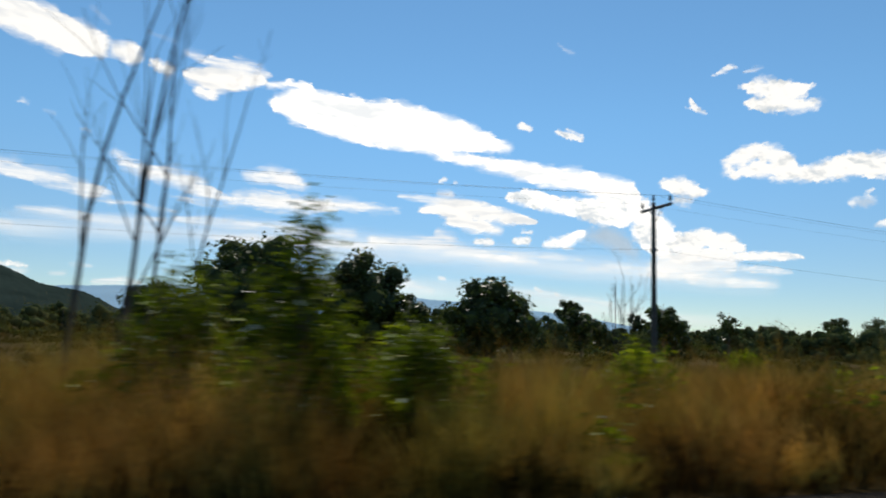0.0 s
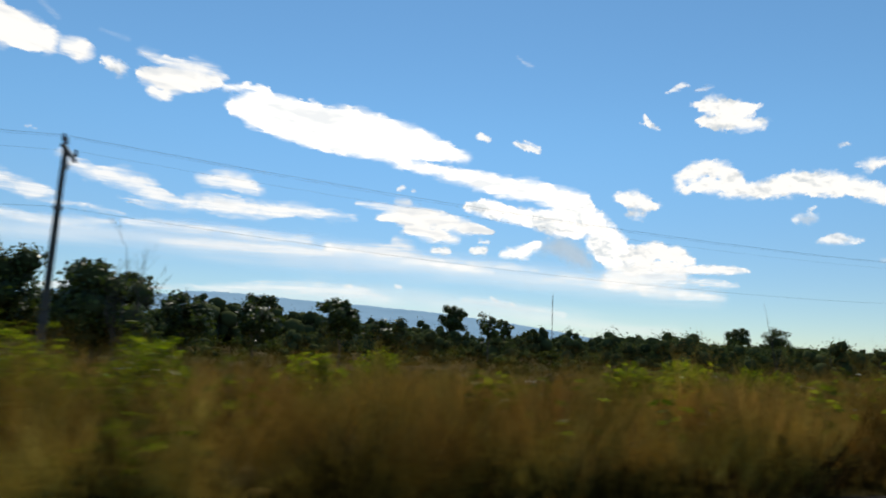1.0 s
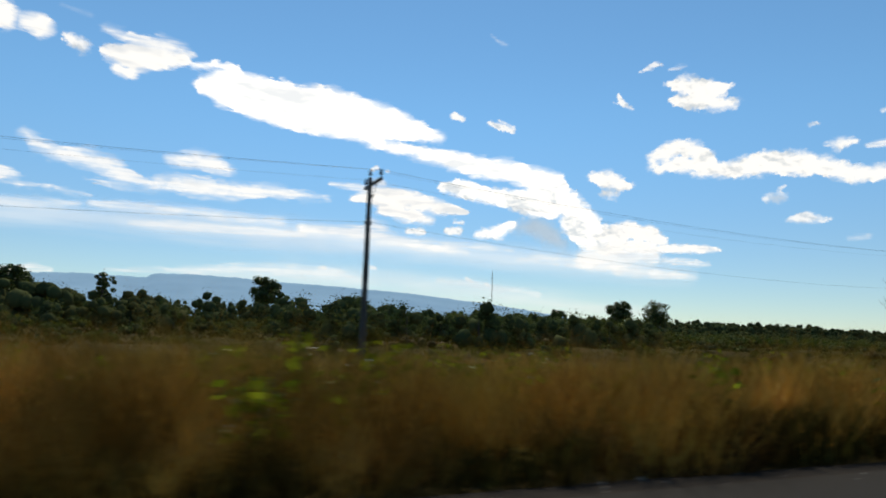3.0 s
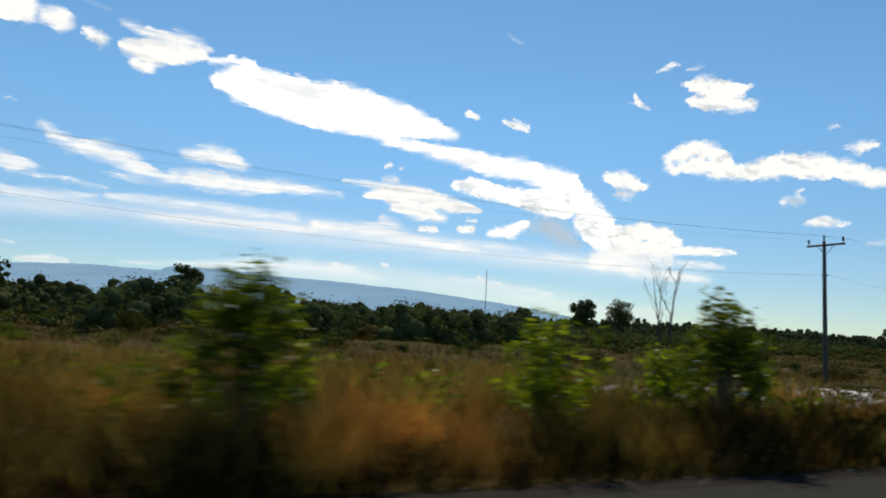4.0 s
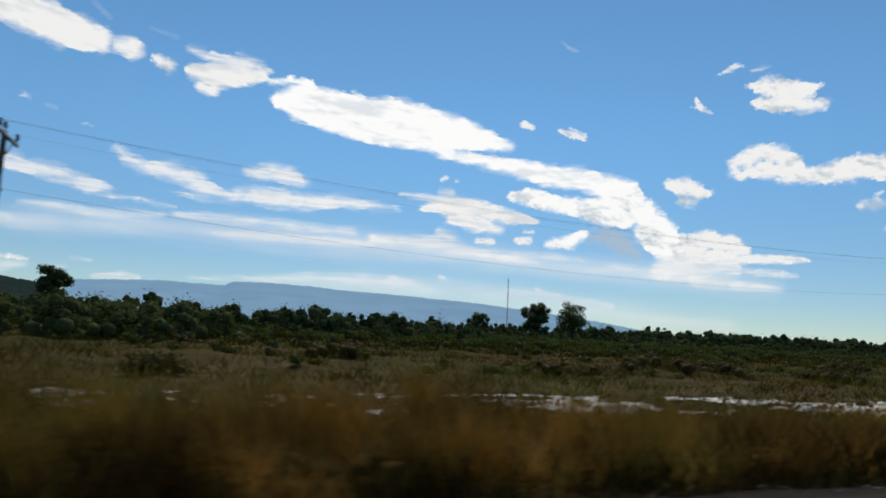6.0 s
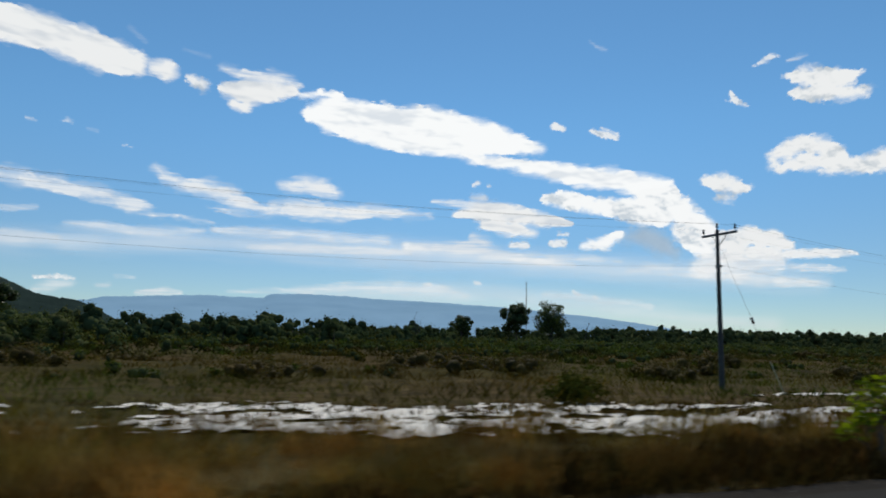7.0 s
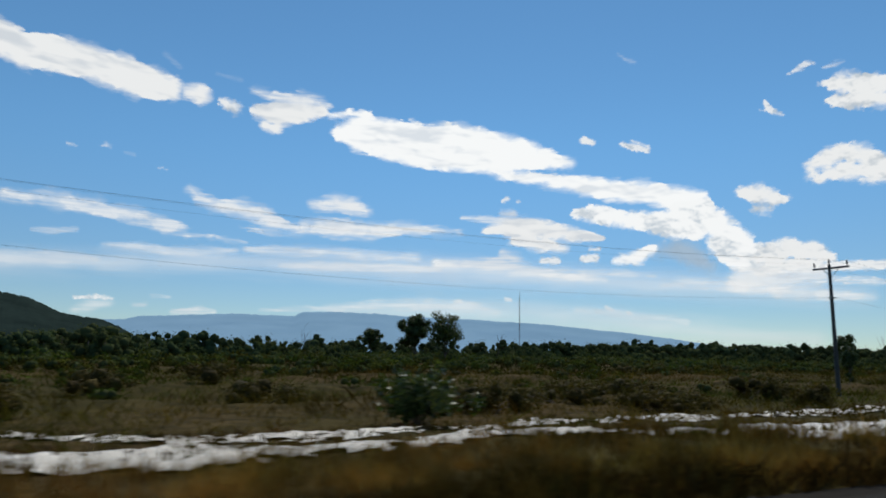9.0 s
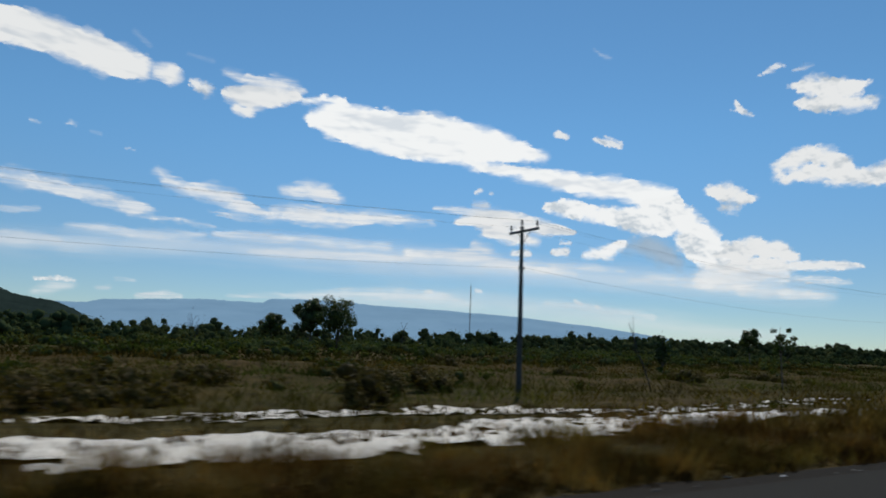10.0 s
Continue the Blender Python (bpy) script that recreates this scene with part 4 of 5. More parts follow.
ICO = np.array([(0, -0.526, 0.851), (0.851, 0, 0.526), (0.851, 0, -0.526), (-0.851, 0, -0.526), (-0.851, 0, 0.526), (-0.526, 0.851, 0),
                (0.526, 0.851, 0), (0.526, -0.851, 0), (-0.526, -0.851, 0), (0, -0.526, -0.851), (0, 0.526, -0.851), (0, 0.526, 0.851)])
ICO_F = np.array([(1, 2, 6), (1, 7, 2), (3, 4, 5), (4, 3, 8), (6, 5, 11), (5, 6, 10), (9, 10, 2), (10, 9, 3), (7, 8, 9), (8, 7, 0),
                  (11, 0, 1), (0, 11, 4), (6, 2, 10), (1, 6, 11), (3, 5, 10), (5, 4, 11), (2, 7, 9), (7, 1, 0), (3, 9, 8), (4, 8, 0)])


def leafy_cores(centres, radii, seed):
    """Solid kernels of twenty uneven faces that stand for the dense shaded inside of each leafy lump."""
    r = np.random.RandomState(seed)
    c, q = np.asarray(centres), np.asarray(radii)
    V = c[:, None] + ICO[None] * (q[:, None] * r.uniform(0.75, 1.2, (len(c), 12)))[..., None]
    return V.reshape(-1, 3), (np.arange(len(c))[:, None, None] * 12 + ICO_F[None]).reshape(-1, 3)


def leafy_tree(name, seed, height, radius, leaves, leaf, material, label, trunk=0.14, low=0.25, clumps=26, open_=0.0):
    """A tapered trunk with limbs that carry leafy clumps of uneven size."""
    rng = random.Random(seed)
    nr = np.random.RandomState(seed)
    root = new(name)
    c0, ch = height * low, height * (1 - low)
    centres, radii = [], []
    for i in range(clumps):
        u = 1 - 2 * (i + 0.5) / clumps
        a = 2.39996 * i + rng.uniform(-0.5, 0.5)
        k = rng.uniform(0.45, 0.84) if i % 3 else rng.uniform(0.1, 0.5)
        w = math.sqrt(1 - u * u) * (1.0 if u > 0 else 1.05)
        centres.append((math.cos(a) * w * radius * k, math.sin(a) * w * radius * k, c0 + ch * (0.5 + 0.5 * u * k)))
        radii.append(radius * rng.uniform(0.24, 0.44) * (1 - open_ * 0.4))
    paths = [[((0, 0, -0.2), trunk), ((rng.uniform(-.1, .1), rng.uniform(-.1, .1), c0), trunk * 0.8), ((rng.uniform(-.2, .2) * radius, rng.uniform(-.2, .2) * radius, c0 + ch * 0.5), trunk * 0.5), ((0, 0, height * 0.93), trunk * 0.12)]]
    for c in centres[::2]:
        z0 = max(c0 * 0.7, c[2] - ch * rng.uniform(0.2, 0.4))
        mid = (c[0] * 0.45 + rng.uniform(-.1, .1) * radius, c[1] * 0.45 + rng.uniform(-.1, .1) * radius, (z0 + c[2]) / 2 + 0.05 * ch)
        paths.append([((0, 0, z0), trunk * 0.4), (mid, trunk * 0.28), (c, trunk * 0.08)])
    part("trunk", tubes(paths, 7), M["bark"], root)
    pos = clump_cloud(np.array(centres), radii, leaves / clumps, seed + 1, 0.35)
    pos = pos[pos[:, 2] > c0 * 0.4]
    cc = np.array(centres)
    near = cc[np.argmin(((pos[:, None] - cc[None]) ** 2).sum(2), 1)]
    face = pos - near + 0.35 * (pos - (0, 0, c0 + ch * 0.4))
    V, F = leaf_quads(pos, leaf * nr.uniform(0.6, 1.4, len(pos)), seed + 2, 0.0, 1.6, face, 0.5)
    crown = part("crown", (V, F), material, root)
    # solid dark cores put the crown's inner shade into shape and colour
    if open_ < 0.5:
        part("shade_core", leafy_cores(centres, [0.62 * q for q in radii], seed + 3), M["core_shade"], crown)
    return tagged(root, label, "tree")


def put(ob, s, d, turn=0.0):
    ob.matrix_basis = place(s, d, None, turn)
    return ob


def put_xy(ob, x, y, turn=0.0):
    ob.matrix_basis = Matrix.Translation((x, y, float(ground_z(np.array(x), np.array(y))))) @ Matrix.Rotation(turn, 4, 'Z')
    return ob


DENSE = "dense dark green broadleaf tree standing in dry grass"
put(leafy_tree("tree", 11, 8.2, 4.6, 12000, 0.2, M["tree"], DENSE, 0.2, 0.02, 60), 0.3, 44.5)
put(leafy_tree("tree", 12, 8.2, 3.9, 10000, 0.2, M["tree"], DENSE, 0.18, 0.02, 50), 7.6, 47.2)
put(leafy_tree("tree", 13, 6.5, 3.2, 8000, 0.19, M["tree"], DENSE, 0.15, 0.02, 44), 15.3, 40.5)
put(leafy_tree("tree", 14, 4.9, 2.6, 4500, 0.19, M["tree"], DENSE, 0.15, 0.1, 30), -5.5, 42.0)
put(leafy_tree("tree", 15, 5.0, 1.9, 2600, 0.17, M["tree"], DENSE, 0.1, 0.1, 20), 11.0, 46.0)
put(leafy_tree("tree", 16, 5.6, 2.2, 2600, 0.17, M["tree"], DENSE, 0.1, 0.1, 20), 19.5, 47.0)
put(leafy_tree("tree", 17, 5.3, 1.5, 1000, 0.16, M["tree"], "slender open-crowned green tree above the scrub", 0.07, 0.35, 16, 0.6), 44.8, 52.5)
put(leafy_tree("tree", 18, 5.0, 1.7, 1900, 0.17, M["tree"], "small rounded dark green tree above the scrub", 0.08, 0.3, 18, 0.3), 29.0, 41.0)
put(leafy_tree("tree", 19, 4.6, 1.8, 1900, 0.17, M["tree"], "small rounded dark green tree above the scrub", 0.08, 0.2, 18, 0.2), 24.0, 44.0)
put(leafy_tree("tree", 20, 4.2, 2.0, 1900, 0.17, M["tree"], "small rounded dark green tree above the scrub", 0.08, 0.15, 18, 0.2), 34.0, 47.0)
LONE = "tall lone dark green tree with a broad rounded crown"
put_xy(leafy_tree("tree", 21, 13.8, 4.9, 6500, 0.27, M["tree"], LONE, 0.2, 0.12, 50, 0.45), 221.6, 156.4)
put_xy(leafy_tree("tree", 22, 13.6, 5.7, 6500, 0.27, M["tree"], LONE, 0.2, 0.1, 50, 0.7), 226.3, 144.7)
put_xy(leafy_tree("tree", 23, 9.8, 4.0, 4200, 0.28, M["tree"], LONE, 0.18, 0.25, 34, 0.4), 213.8, 180.1)
put_xy(leafy_tree("tree", 24, 12.3, 3.8, 4600, 0.28, M["tree"], LONE, 0.2, 0.28, 34, 0.3), 98.6, 142.9)
put_xy(leafy_tree("tree", 25, 7.8, 1.9, 1500, 0.3, M["tree"], "small rounded dark green tree above the scrub", 0.12, 0.3, 16, 0.2), 93.0, 110.0)
put_xy(leafy_tree("tree", 26, 12.8, 3.3, 1500, 0.3, M["tree"], "tall thin-crowned tree with gaps between its leaves", 0.16, 0.45, 20, 0.9), 23.8, 113.9)
put_xy(leafy_tree("tree", 27, 11.2, 4.2, 3200, 0.34, M["tree"], DENSE, 0.2, 0.25, 30, 0.1), 49.5, 137.0)
put_xy(leafy_tree("tree", 28, 11.4, 2.6, 1000, 0.3, M["tree"], "tall thin-crowned tree with gaps between its leaves", 0.13, 0.35, 18, 0.9), 65.0, 130.0)
put_xy(leafy_tree("tree", 29, 4.8, 1.15, 700, 0.11, M["tree"], "slender open-crowned green tree above the scrub", 0.05, 0.4, 14, 0.9), 239.2, 30.1)
put_xy(leafy_tree("tree", 30, 9.4, 2.7, 1900, 0.28, M["tree"], "small rounded dark green tree above the scrub", 0.12, 0.3, 18, 0.2), 314.6, 113.1)
put_xy(leafy_tree("tree", 32, 4.4, 0.95, 1500, 0.12, M["tree"], "small rounded dark green tree above the scrub", 0.06, 0.04, 22, 0.1), 238.5, 42.3)
put_xy(leafy_tree("tree", 33, 10.9, 1.9, 900, 0.3, M["tree"], "narrow dark green tree above the far woodland", 0.12, 0.1, 16, 0.2), 336.3, 232.2)
put_xy(leafy_tree("tree", 31, 10.0, 3.0, 1500, 0.34, M["tree"], DENSE, 0.15, 0.25, 20, 0.2), 36.0, 122.0)
DEAD = "bare leafless tree with thin upright branches"
put(bare_tree("bare_tree", 41, [(0, 0, 0.02, 0.02, 11.0, 0.07)], DEAD), -3.9, 16.9)
put(bare_tree("bare_tree", 42, [(0, 0, 0.13, 0.0, 11.5, 0.07), (0.35, 0.1, 0.07, 0.05, 9.5, 0.055)], DEAD), -3.0, 16.5)
put(bare_tree("bare_tree", 43, [(0, 0, 0.14, 0.05, 10.5, 0.06), (0.3, 0, 0.25, 0.05, 8.5, 0.045)], DEAD), -2.5, 17.4)
put(bare_tree("bare_tree", 44, [(0, 0, 0.03, 0.0, 5.4, 0.035), (0.3, 0.1, 0.08, 0.03, 5.0, 0.03), (-0.25, 0, -0.06, 0, 5.0, 0.03), (0.15, 0.2, 0.14, 0.05, 4.4, 0.025), (-0.1, 0.2, -0.14, 0, 4.3, 0.025)], DEAD, 3), 17.8, 28.4)
put(bare_tree("bare_tree", 45, [(0, 0, 0.16, 0.0, 5.8, 0.075), (-0.3, 0.2, 0.06, 0.03, 5.3, 0.05), (-0.6, 0, 0.0, 0, 4.8, 0.045)], DEAD, 3), 106.6, 25.4)


put(bare_tree("bare_tree", 48, [(0, 0, -0.12, 0.0, 4.7, 0.05)], "thin bare dead stem standing in the scrub", 1), 52.7, 28.8)
put_xy(bare_tree("bare_tree", 46, [(0, 0, 0.02, 0.0, 7.6, 0.16)], "bare dead trunk standing among far trees", 1), 245.0, 159.0)
put_xy(bare_tree("bare_tree", 47, [(0, 0, -0.30, 0.0, 4.3, 0.04)], "bare leaning dead sapling in the scrub", 2), 226.2, 26.8)
put_xy(bare_tree("bare_tree", 49, [(0, 0, 0.0, 0.0, 7.6, 0.10), (0.2, 0, 0.18, 0.1, 6.6, 0.06), (-0.2, 0, -0.2, -0.1, 6.6, 0.06), (0, 0.2, 0.3, 0.0, 5.8, 0.05), (0, -0.2, -0.32, 0.0, 5.6, 0.05)], "bare leafless tree with a round grey crown of twigs", 3), 194.3, 163.5)


# ---------------------------------------------------------------- bushes
def bush(seed, height, radius, leaves, leaf, material, label, stems=14, glint_share=0.05, low=0.22):
    """Arching stems from one root, each carrying sprays of leaves, a few of them painted pale as sun glints."""
    rng = random.Random(seed)
    nr = np.random.RandomState(seed)
    root = new("bush")
    pos = []
    for i in range(stems):
        a = 2.4 * i + rng.uniform(-.5, .5)
        u = (i + 0.5) / stems
        h = height * (1.0 - 0.62 * u ** 1.3) * rng.uniform(0.88, 1.0)
        reach = radius * (0.15 + 0.85 * u) * rng.uniform(0.7, 1.1)
        foot = Vector((rng.uniform(-.12, .12), rng.uniform(-.12, .12), -0.1))
        tip = Vector((math.cos(a) * reach, math.sin(a) * reach, h))
        mid = foot.lerp(tip, 0.55) + Vector((-math.cos(a) * reach * 0.18, -math.sin(a) * reach * 0.18, 0.10 * h))
        part("stem", tubes([[(foot, 0.022), (mid, 0.014), (tip, 0.004)]], 5), M["bark"], root)
        sprays = max(3, int(h * 4))
        for k in range(sprays):
            t = low + (1 - low) * (k + rng.random()) / sprays
            q = (foot.lerp(mid, t / 0.55) if t < 0.55 else mid.lerp(tip, (t - 0.55) / 0.45))
            out = Vector((rng.uniform(-1, 1), rng.uniform(-1, 1), rng.uniform(-0.25, 0.55)))
            out = out.normalized() * radius * rng.uniform(0.12, 0.42) * (1.15 - 0.6 * t)
            m = max(3, int(leaves / stems / sprays * rng.uniform(0.5, 1.5)))
            w = nr.uniform(0.1, 1.15, m)[:, None]
            pos.append(np.array(q)[None] + np.array(out)[None] * w + nr.normal(0, 0.055 * (0.5 + radius), (m, 3)))
    pos = np.concatenate(pos)
    pos = pos[pos[:, 2] > 0.03]
    size = leaf * nr.uniform(0.6, 1.5, len(pos))
    pale = nr.uniform(0, 1, len(pos)) < glint_share
    foliage = part("foliage", leaf_quads(pos[~pale], size[~pale], seed + 2, 0.0, 1.9, pos[~pale] - (0, 0, height * 0.4), 0.8), material, root)
    if pale.any():
        part("glint_leaves", leaf_quads(pos[pale], size[pale] * 0.8, seed + 3, 0.5), M["pale"], foliage, "leaves painted pale as sun glints")
    return tagged(root, label, "bush", "roadside bushes")


def low_bush(seed, height, radius, label):
    """A low rounded scrub mound: short stems, a dense shaded inside and a skin of small leaves down to the ground."""
    rng = random.Random(seed)
    nr = np.random.RandomState(seed)
    root = new("bush")
    lumps = 10
    a, u = nr.uniform(0, 2 * np.pi, lumps), np.sqrt(nr.uniform(0.02, 1, lumps))
    q = radius * nr.uniform(0.24, 0.5, lumps)
    centres = np.stack([np.cos(a) * u * radius * 1.15, np.sin(a) * u * radius * 1.15, height * (0.62 - 0.45 * u ** 2) * nr.uniform(0.55, 1.1, lumps)], 1)
    flat = min(1.0, 0.75 * height / radius + 0.25)
    for i in range(6):
        c = Vector(centres[i])
        part("stem", tubes([[((rng.uniform(-.1, .1), rng.uniform(-.1, .1), -0.1), 0.02), (c * 0.5 + Vector((0, 0, 0.1)), 0.014), (c + Vector((0, 0, 0.25 * height)), 0.004)]], 5), M["bark"], root)
    m = 1300
    pick = nr.randint(0, lumps, m)
    v = nr.normal(size=(m, 3))
    v /= np.linalg.norm(v, axis=1)[:, None]
    pos = centres[pick] + v * (nr.uniform(0.55, 1.5, m) * q[pick])[:, None] * (1, 1, flat)
    keep = pos[:, 2] > 0.02
    foliage = part("foliage", leaf_quads(pos[keep], 0.085 * nr.uniform(0.6, 1.5, keep.sum()), seed + 2, 0.0, 1.6, (v + (0, 0, 0.3))[keep], 0.6), M["dark"], root)
    part("shade_core", leafy_cores(centres, 0.66 * q * flat, seed + 3), M["dark"], foliage)
    return tagged(root, label, "bush", "roadside bushes")


TALL = "tall leafy green roadside bush in dry grass"
LIME = "bright light green young bush in dry grass"
LOW = "low dark brown-green scrub bush among dry grass"
for k, (s, d, h, r) in enumerate([(83.4, 6.6, 2.2, 0.75), (89.8, 6.7, 2.25, 0.8), (94.5, 6.4, 2.0, 0.8), (39.4, 7.9, 2.4, 0.7), (40.7, 8.0, 2.2, 0.65), (35.1, 7.6, 2.0, 0.65),
                                  (36.2, 7.7, 2.1, 0.6), (0.7, 7.7, 3.2, 0.75), (-0.7, 8.6, 2.4, 0.8), (2.2, 8.0, 1.8, 0.7), (37.6, 8.4, 1.7, 0.8)]):
    put(bush(100 + 7 * k, h, r * (1.2 if s > 80 else 1.4), 2600, 0.048, M["bush"], TALL, 20, 0.05, 0.64 if s > 80 else 0.54), s, d, k * 1.3)
for k, (s, d, h, r) in enumerate([(87.4, 7.4, 1.9, 0.8), (92.8, 11.0, 1.5, 0.8), (32.5, 7.4, 1.65, 0.8), (33.6, 8.8, 1.6, 0.9), (45.7, 6.9, 1.5, 0.6), (113.5, 6.9, 1.5, 0.7), (154.6, 6.0, 1.65, 0.34), (151.3, 6.1, 1.3, 0.42), 
                                  (1.0, 7.9, 1.8, 0.6), (2.4, 10.1, 1.75, 1.1), (102.2, 6.1, 1.35, 0.6), (18.1, 12.9, 1.35, 1.1), (13.6, 21.2, 1.6, 1.35), (5.9, 23.6, 1.8, 1.6), (18.3, 10.0, 1.65, 1.05),
                                  (20.1, 10.9, 1.55, 0.95), (23.6, 16.5, 1.65, 1.0), (36.3, 17.8, 1.8, 1.2), (34.0, 15.6, 1.6, 1.1), (6.9, 10.4, 1.6, 0.85), (31.1, 13.7, 1.45, 1.0), (49.5, 28.0, 1.5, 1.2), (52.4, 28.6, 1.4, 1.2),
                                  (30.0, 34.0, 1.6, 1.6), (80.0, 55.0, 1.8, 1.6), (190.6, 17.8, 1.6, 1.45), (155.0, 18.9, 0.85, 1.1)]):
    young = (s < 116 and d < 50) or d < 9
    label = LIME if young else "rounded leafy green bush beside the sand track" if s > 190 else "rounded olive green bush beside the sand track"
    put(bush(300 + 7 * k, h, r * 1.3, (300 if s > 150 else 800) if s > 100 and d < 7 else 3000 if s > 190 else 1700, 0.05 if d < 12 else 0.085, M["lime"] if young else M["tree"] if s > 190 else M["olive"], label, 7 if s > 100 and d < 7 else 16, 0.03 if d < 12 else 0.0, 0.7 if d < 7 and s > 100 else 0.38), s, d, k * 0.9)
for k, (s, d, h, r) in enumerate([(178.0, 22.8, 1.4, 0.95), (172.1, 32.0, 1.3, 1.3), (187.8, 30.0, 1.5, 1.4), (179.7, 37.0, 1.2, 1.5), (156.4, 36.5, 1.1, 2.0), (160.6, 34.5, 1.1, 1.5), (194.6, 22.9, 1.0, 1.35),
                                  (202.9, 21.0, 0.9, 1.25), (205.7, 21.9, 0.8, 1.15), (212.3, 19.6, 1.35, 0.75), (218.0, 25.2, 1.2, 0.8), (241.6, 39.0, 1.3, 1.4), (257.5, 32.0, 1.1, 1.3), (242.4, 58.0, 1.4, 1.2), (214.5, 24.8, 1.3, 1.2),
                                  (209.0, 28.0, 0.9, 1.3), (204.5, 28.0, 0.8, 1.2), (245.4, 31.2, 1.0, 1.3), (201.7, 25.5, 0.9, 1.4), (108.8, 36.0, 1.0, 1.4), (111.3, 37.0, 1.0, 1.2), (84.1, 54.0, 1.5, 1.8),
                                  (103.6, 63.0, 1.6, 1.8), (122.3, 26.4, 0.8, 1.0), (138.0, 48.0, 1.2, 1.5), (146.4, 34.0, 1.0, 2.2), (165.1, 40.0, 1.0, 1.8), (186.3, 40.0, 1.2, 1.6), (132.7, 40.0, 1.2, 1.6),
                                  (53.5, 29.5, 1.1, 1.5), (35.8, 26.4, 1.0, 1.2), (195.7, 22.2, 1.15, 1.15), (262.4, 70.0, 1.6, 1.5), (172.6, 34.6, 1.2, 1.2)]):
    put(low_bush(700 + 7 * k, h * 1.05, r * 1.15, LOW), s, d, k * 1.7)


# ---------------------------------------------------------------- grass, scrub and woods
def stuff(name, data, material, label, category, tone=None):
    V, F = data
    me = raw_mesh(name, V, F, material)
    if tone is not None:
        set_tone(me, np.repeat(tone, len(V) // len(tone)))
    tagged(link(name, me), label, category, kind="stuff")


def tuft_tone(S, D, size, lo, hi):
    """Each tuft has a tone of its own: fresh, bleached or dead."""
    h = np.sin(np.round(S / size) * 7.13 + np.round(D / size) * 51.77) * 15731.743
    h = h - np.floor(h)
    X, Y = road_xy(S, D)
    return np.clip(lo + (hi - lo) * h ** 1.4 + 0.22 * waves(X, Y, 3.5, 77), 0.2, 2.0)


def tufted(S, D, r, size, spread_):
    """Draws loose points together into tufts."""
    cs, cd = np.round(S / size) * size, np.round(D / size) * size
    j = np.sin(cs * 12.9898 + cd * 78.233) * 43758.5453
    j2 = np.sin(cs * 39.346 + cd * 11.135) * 24634.6345
    cs, cd = cs + (j - np.floor(j) - 0.5) * size, cd + (j2 - np.floor(j2) - 0.5) * size
    return cs + r.normal(0, spread_, len(S)), cd + r.normal(0, spread_, len(S))


def verge_grass():
    r = np.random.RandomState(61)
    n = 270000
    S, D = r.uniform(-10, 228, n), 5.75 + 5.6 * r.uniform(0, 1, n) ** 1.5
    T = tuft_tone(S, D, 0.9, 0.45, 1.5)
    tS, tD = tufted(S, D, r, 0.9, 0.24)
    k = r.uniform(0, 1, n) < 0.75
    S, D = np.where(k, tS, S), np.where(k, tD, D)
    keep = (D > 5.78 + 0.16 * waves(S, S * 0, 3, 62)) & (sand_field(S, D) < 0.25 * r.uniform(-1, 1, n))
    S, D, T = S[keep], D[keep], T[keep]
    n = len(S)
    X, Y = road_xy(S, D)
    tall = np.interp(S, [-20, 60, 80, 86, 92, 111, 116, 128, 134, 144, 250], [1.36, 1.38, 1.25, 0.8, 0.55, 0.44, 1.1, 1.0, 0.55, 0.48, 0.44])
    tall = tall * np.clip(0.84 + 0.44 * waves(X, Y, 3.6, 63) + 0.24 * waves(X, Y, 1.3, 65), 0.3, 1.4) * np.clip(0.5 + (D - 5.75) * 1.6, 0.5, 1)
    tall = tall * (1 - 0.5 * np.clip((D - 7.6) / 1.2, 0, 1) * np.clip((S - 103) / 3, 0, 1) * np.clip((119 - S) / 4, 0, 1)) * (1 + 0.55 * np.exp(-((S - 100.6) / 1.9) ** 2))
    H = tall * r.uniform(0.45, 1.15, n)
    T = T * np.clip(1.0 + 0.6 * waves(X, Y, 2.4, 60), 0.35, 1.7) * np.interp(S, [-6, 0, 12, 24, 60, 78, 96, 110, 138, 156, 230], [0.85, 1.2, 1.15, 0.95, 1, 1.3, 1.3, 1.0, 1.0, 0.8, 0.76])
    P = np.stack([X, Y, ground_z(X, Y) - 0.03], 1)
    W = r.uniform(0.009, 0.022, n)
    first = S + 3 * waves(S, D, 12, 66) < 34
    for k, mat, label in ((first, "verge", "tall golden brown dry grass along the road edge"), (~first, "russet", "dense russet brown dry grass along the road edge")):
        stuff("verge_grass", blades(P[k], H[k], W[k], 0.55, 64), M[mat], label, "grass", T[k])


def undergrowth_shade():
    r = np.random.RandomState(67)
    n = 62000
    S, D = r.uniform(-10, 228, n), 5.6 + 1.5 * r.uniform(0, 1, n) ** 1.3
    keep = (D > 5.64 + 0.14 * waves(S, S * 0, 3, 62)) & (sand_field(S, D) < 0)
    S, D = S[keep], D[keep]
    X, Y = road_xy(S, D)
    n = len(S)
    H = r.uniform(0.25, 0.7, n) * np.clip(0.9 + 0.8 * waves(X, Y, 3.6, 68), 0.35, 1.9) * np.clip(0.5 + (D - 5.6) * 1.8, 0.5, 1) * np.interp(S, [110, 145], [0.95, 0.5])
    P = np.stack([X, Y, ground_z(X, Y) - 0.03], 1)
    # dark blades paint the shade in at the foot of the grass
    stuff("undergrowth_shade", blades(P, H, r.uniform(0.02, 0.05, n), 0.6, 69), M["thatch"], "dead thatch darkened for the shade at the foot of the grass", "grass")


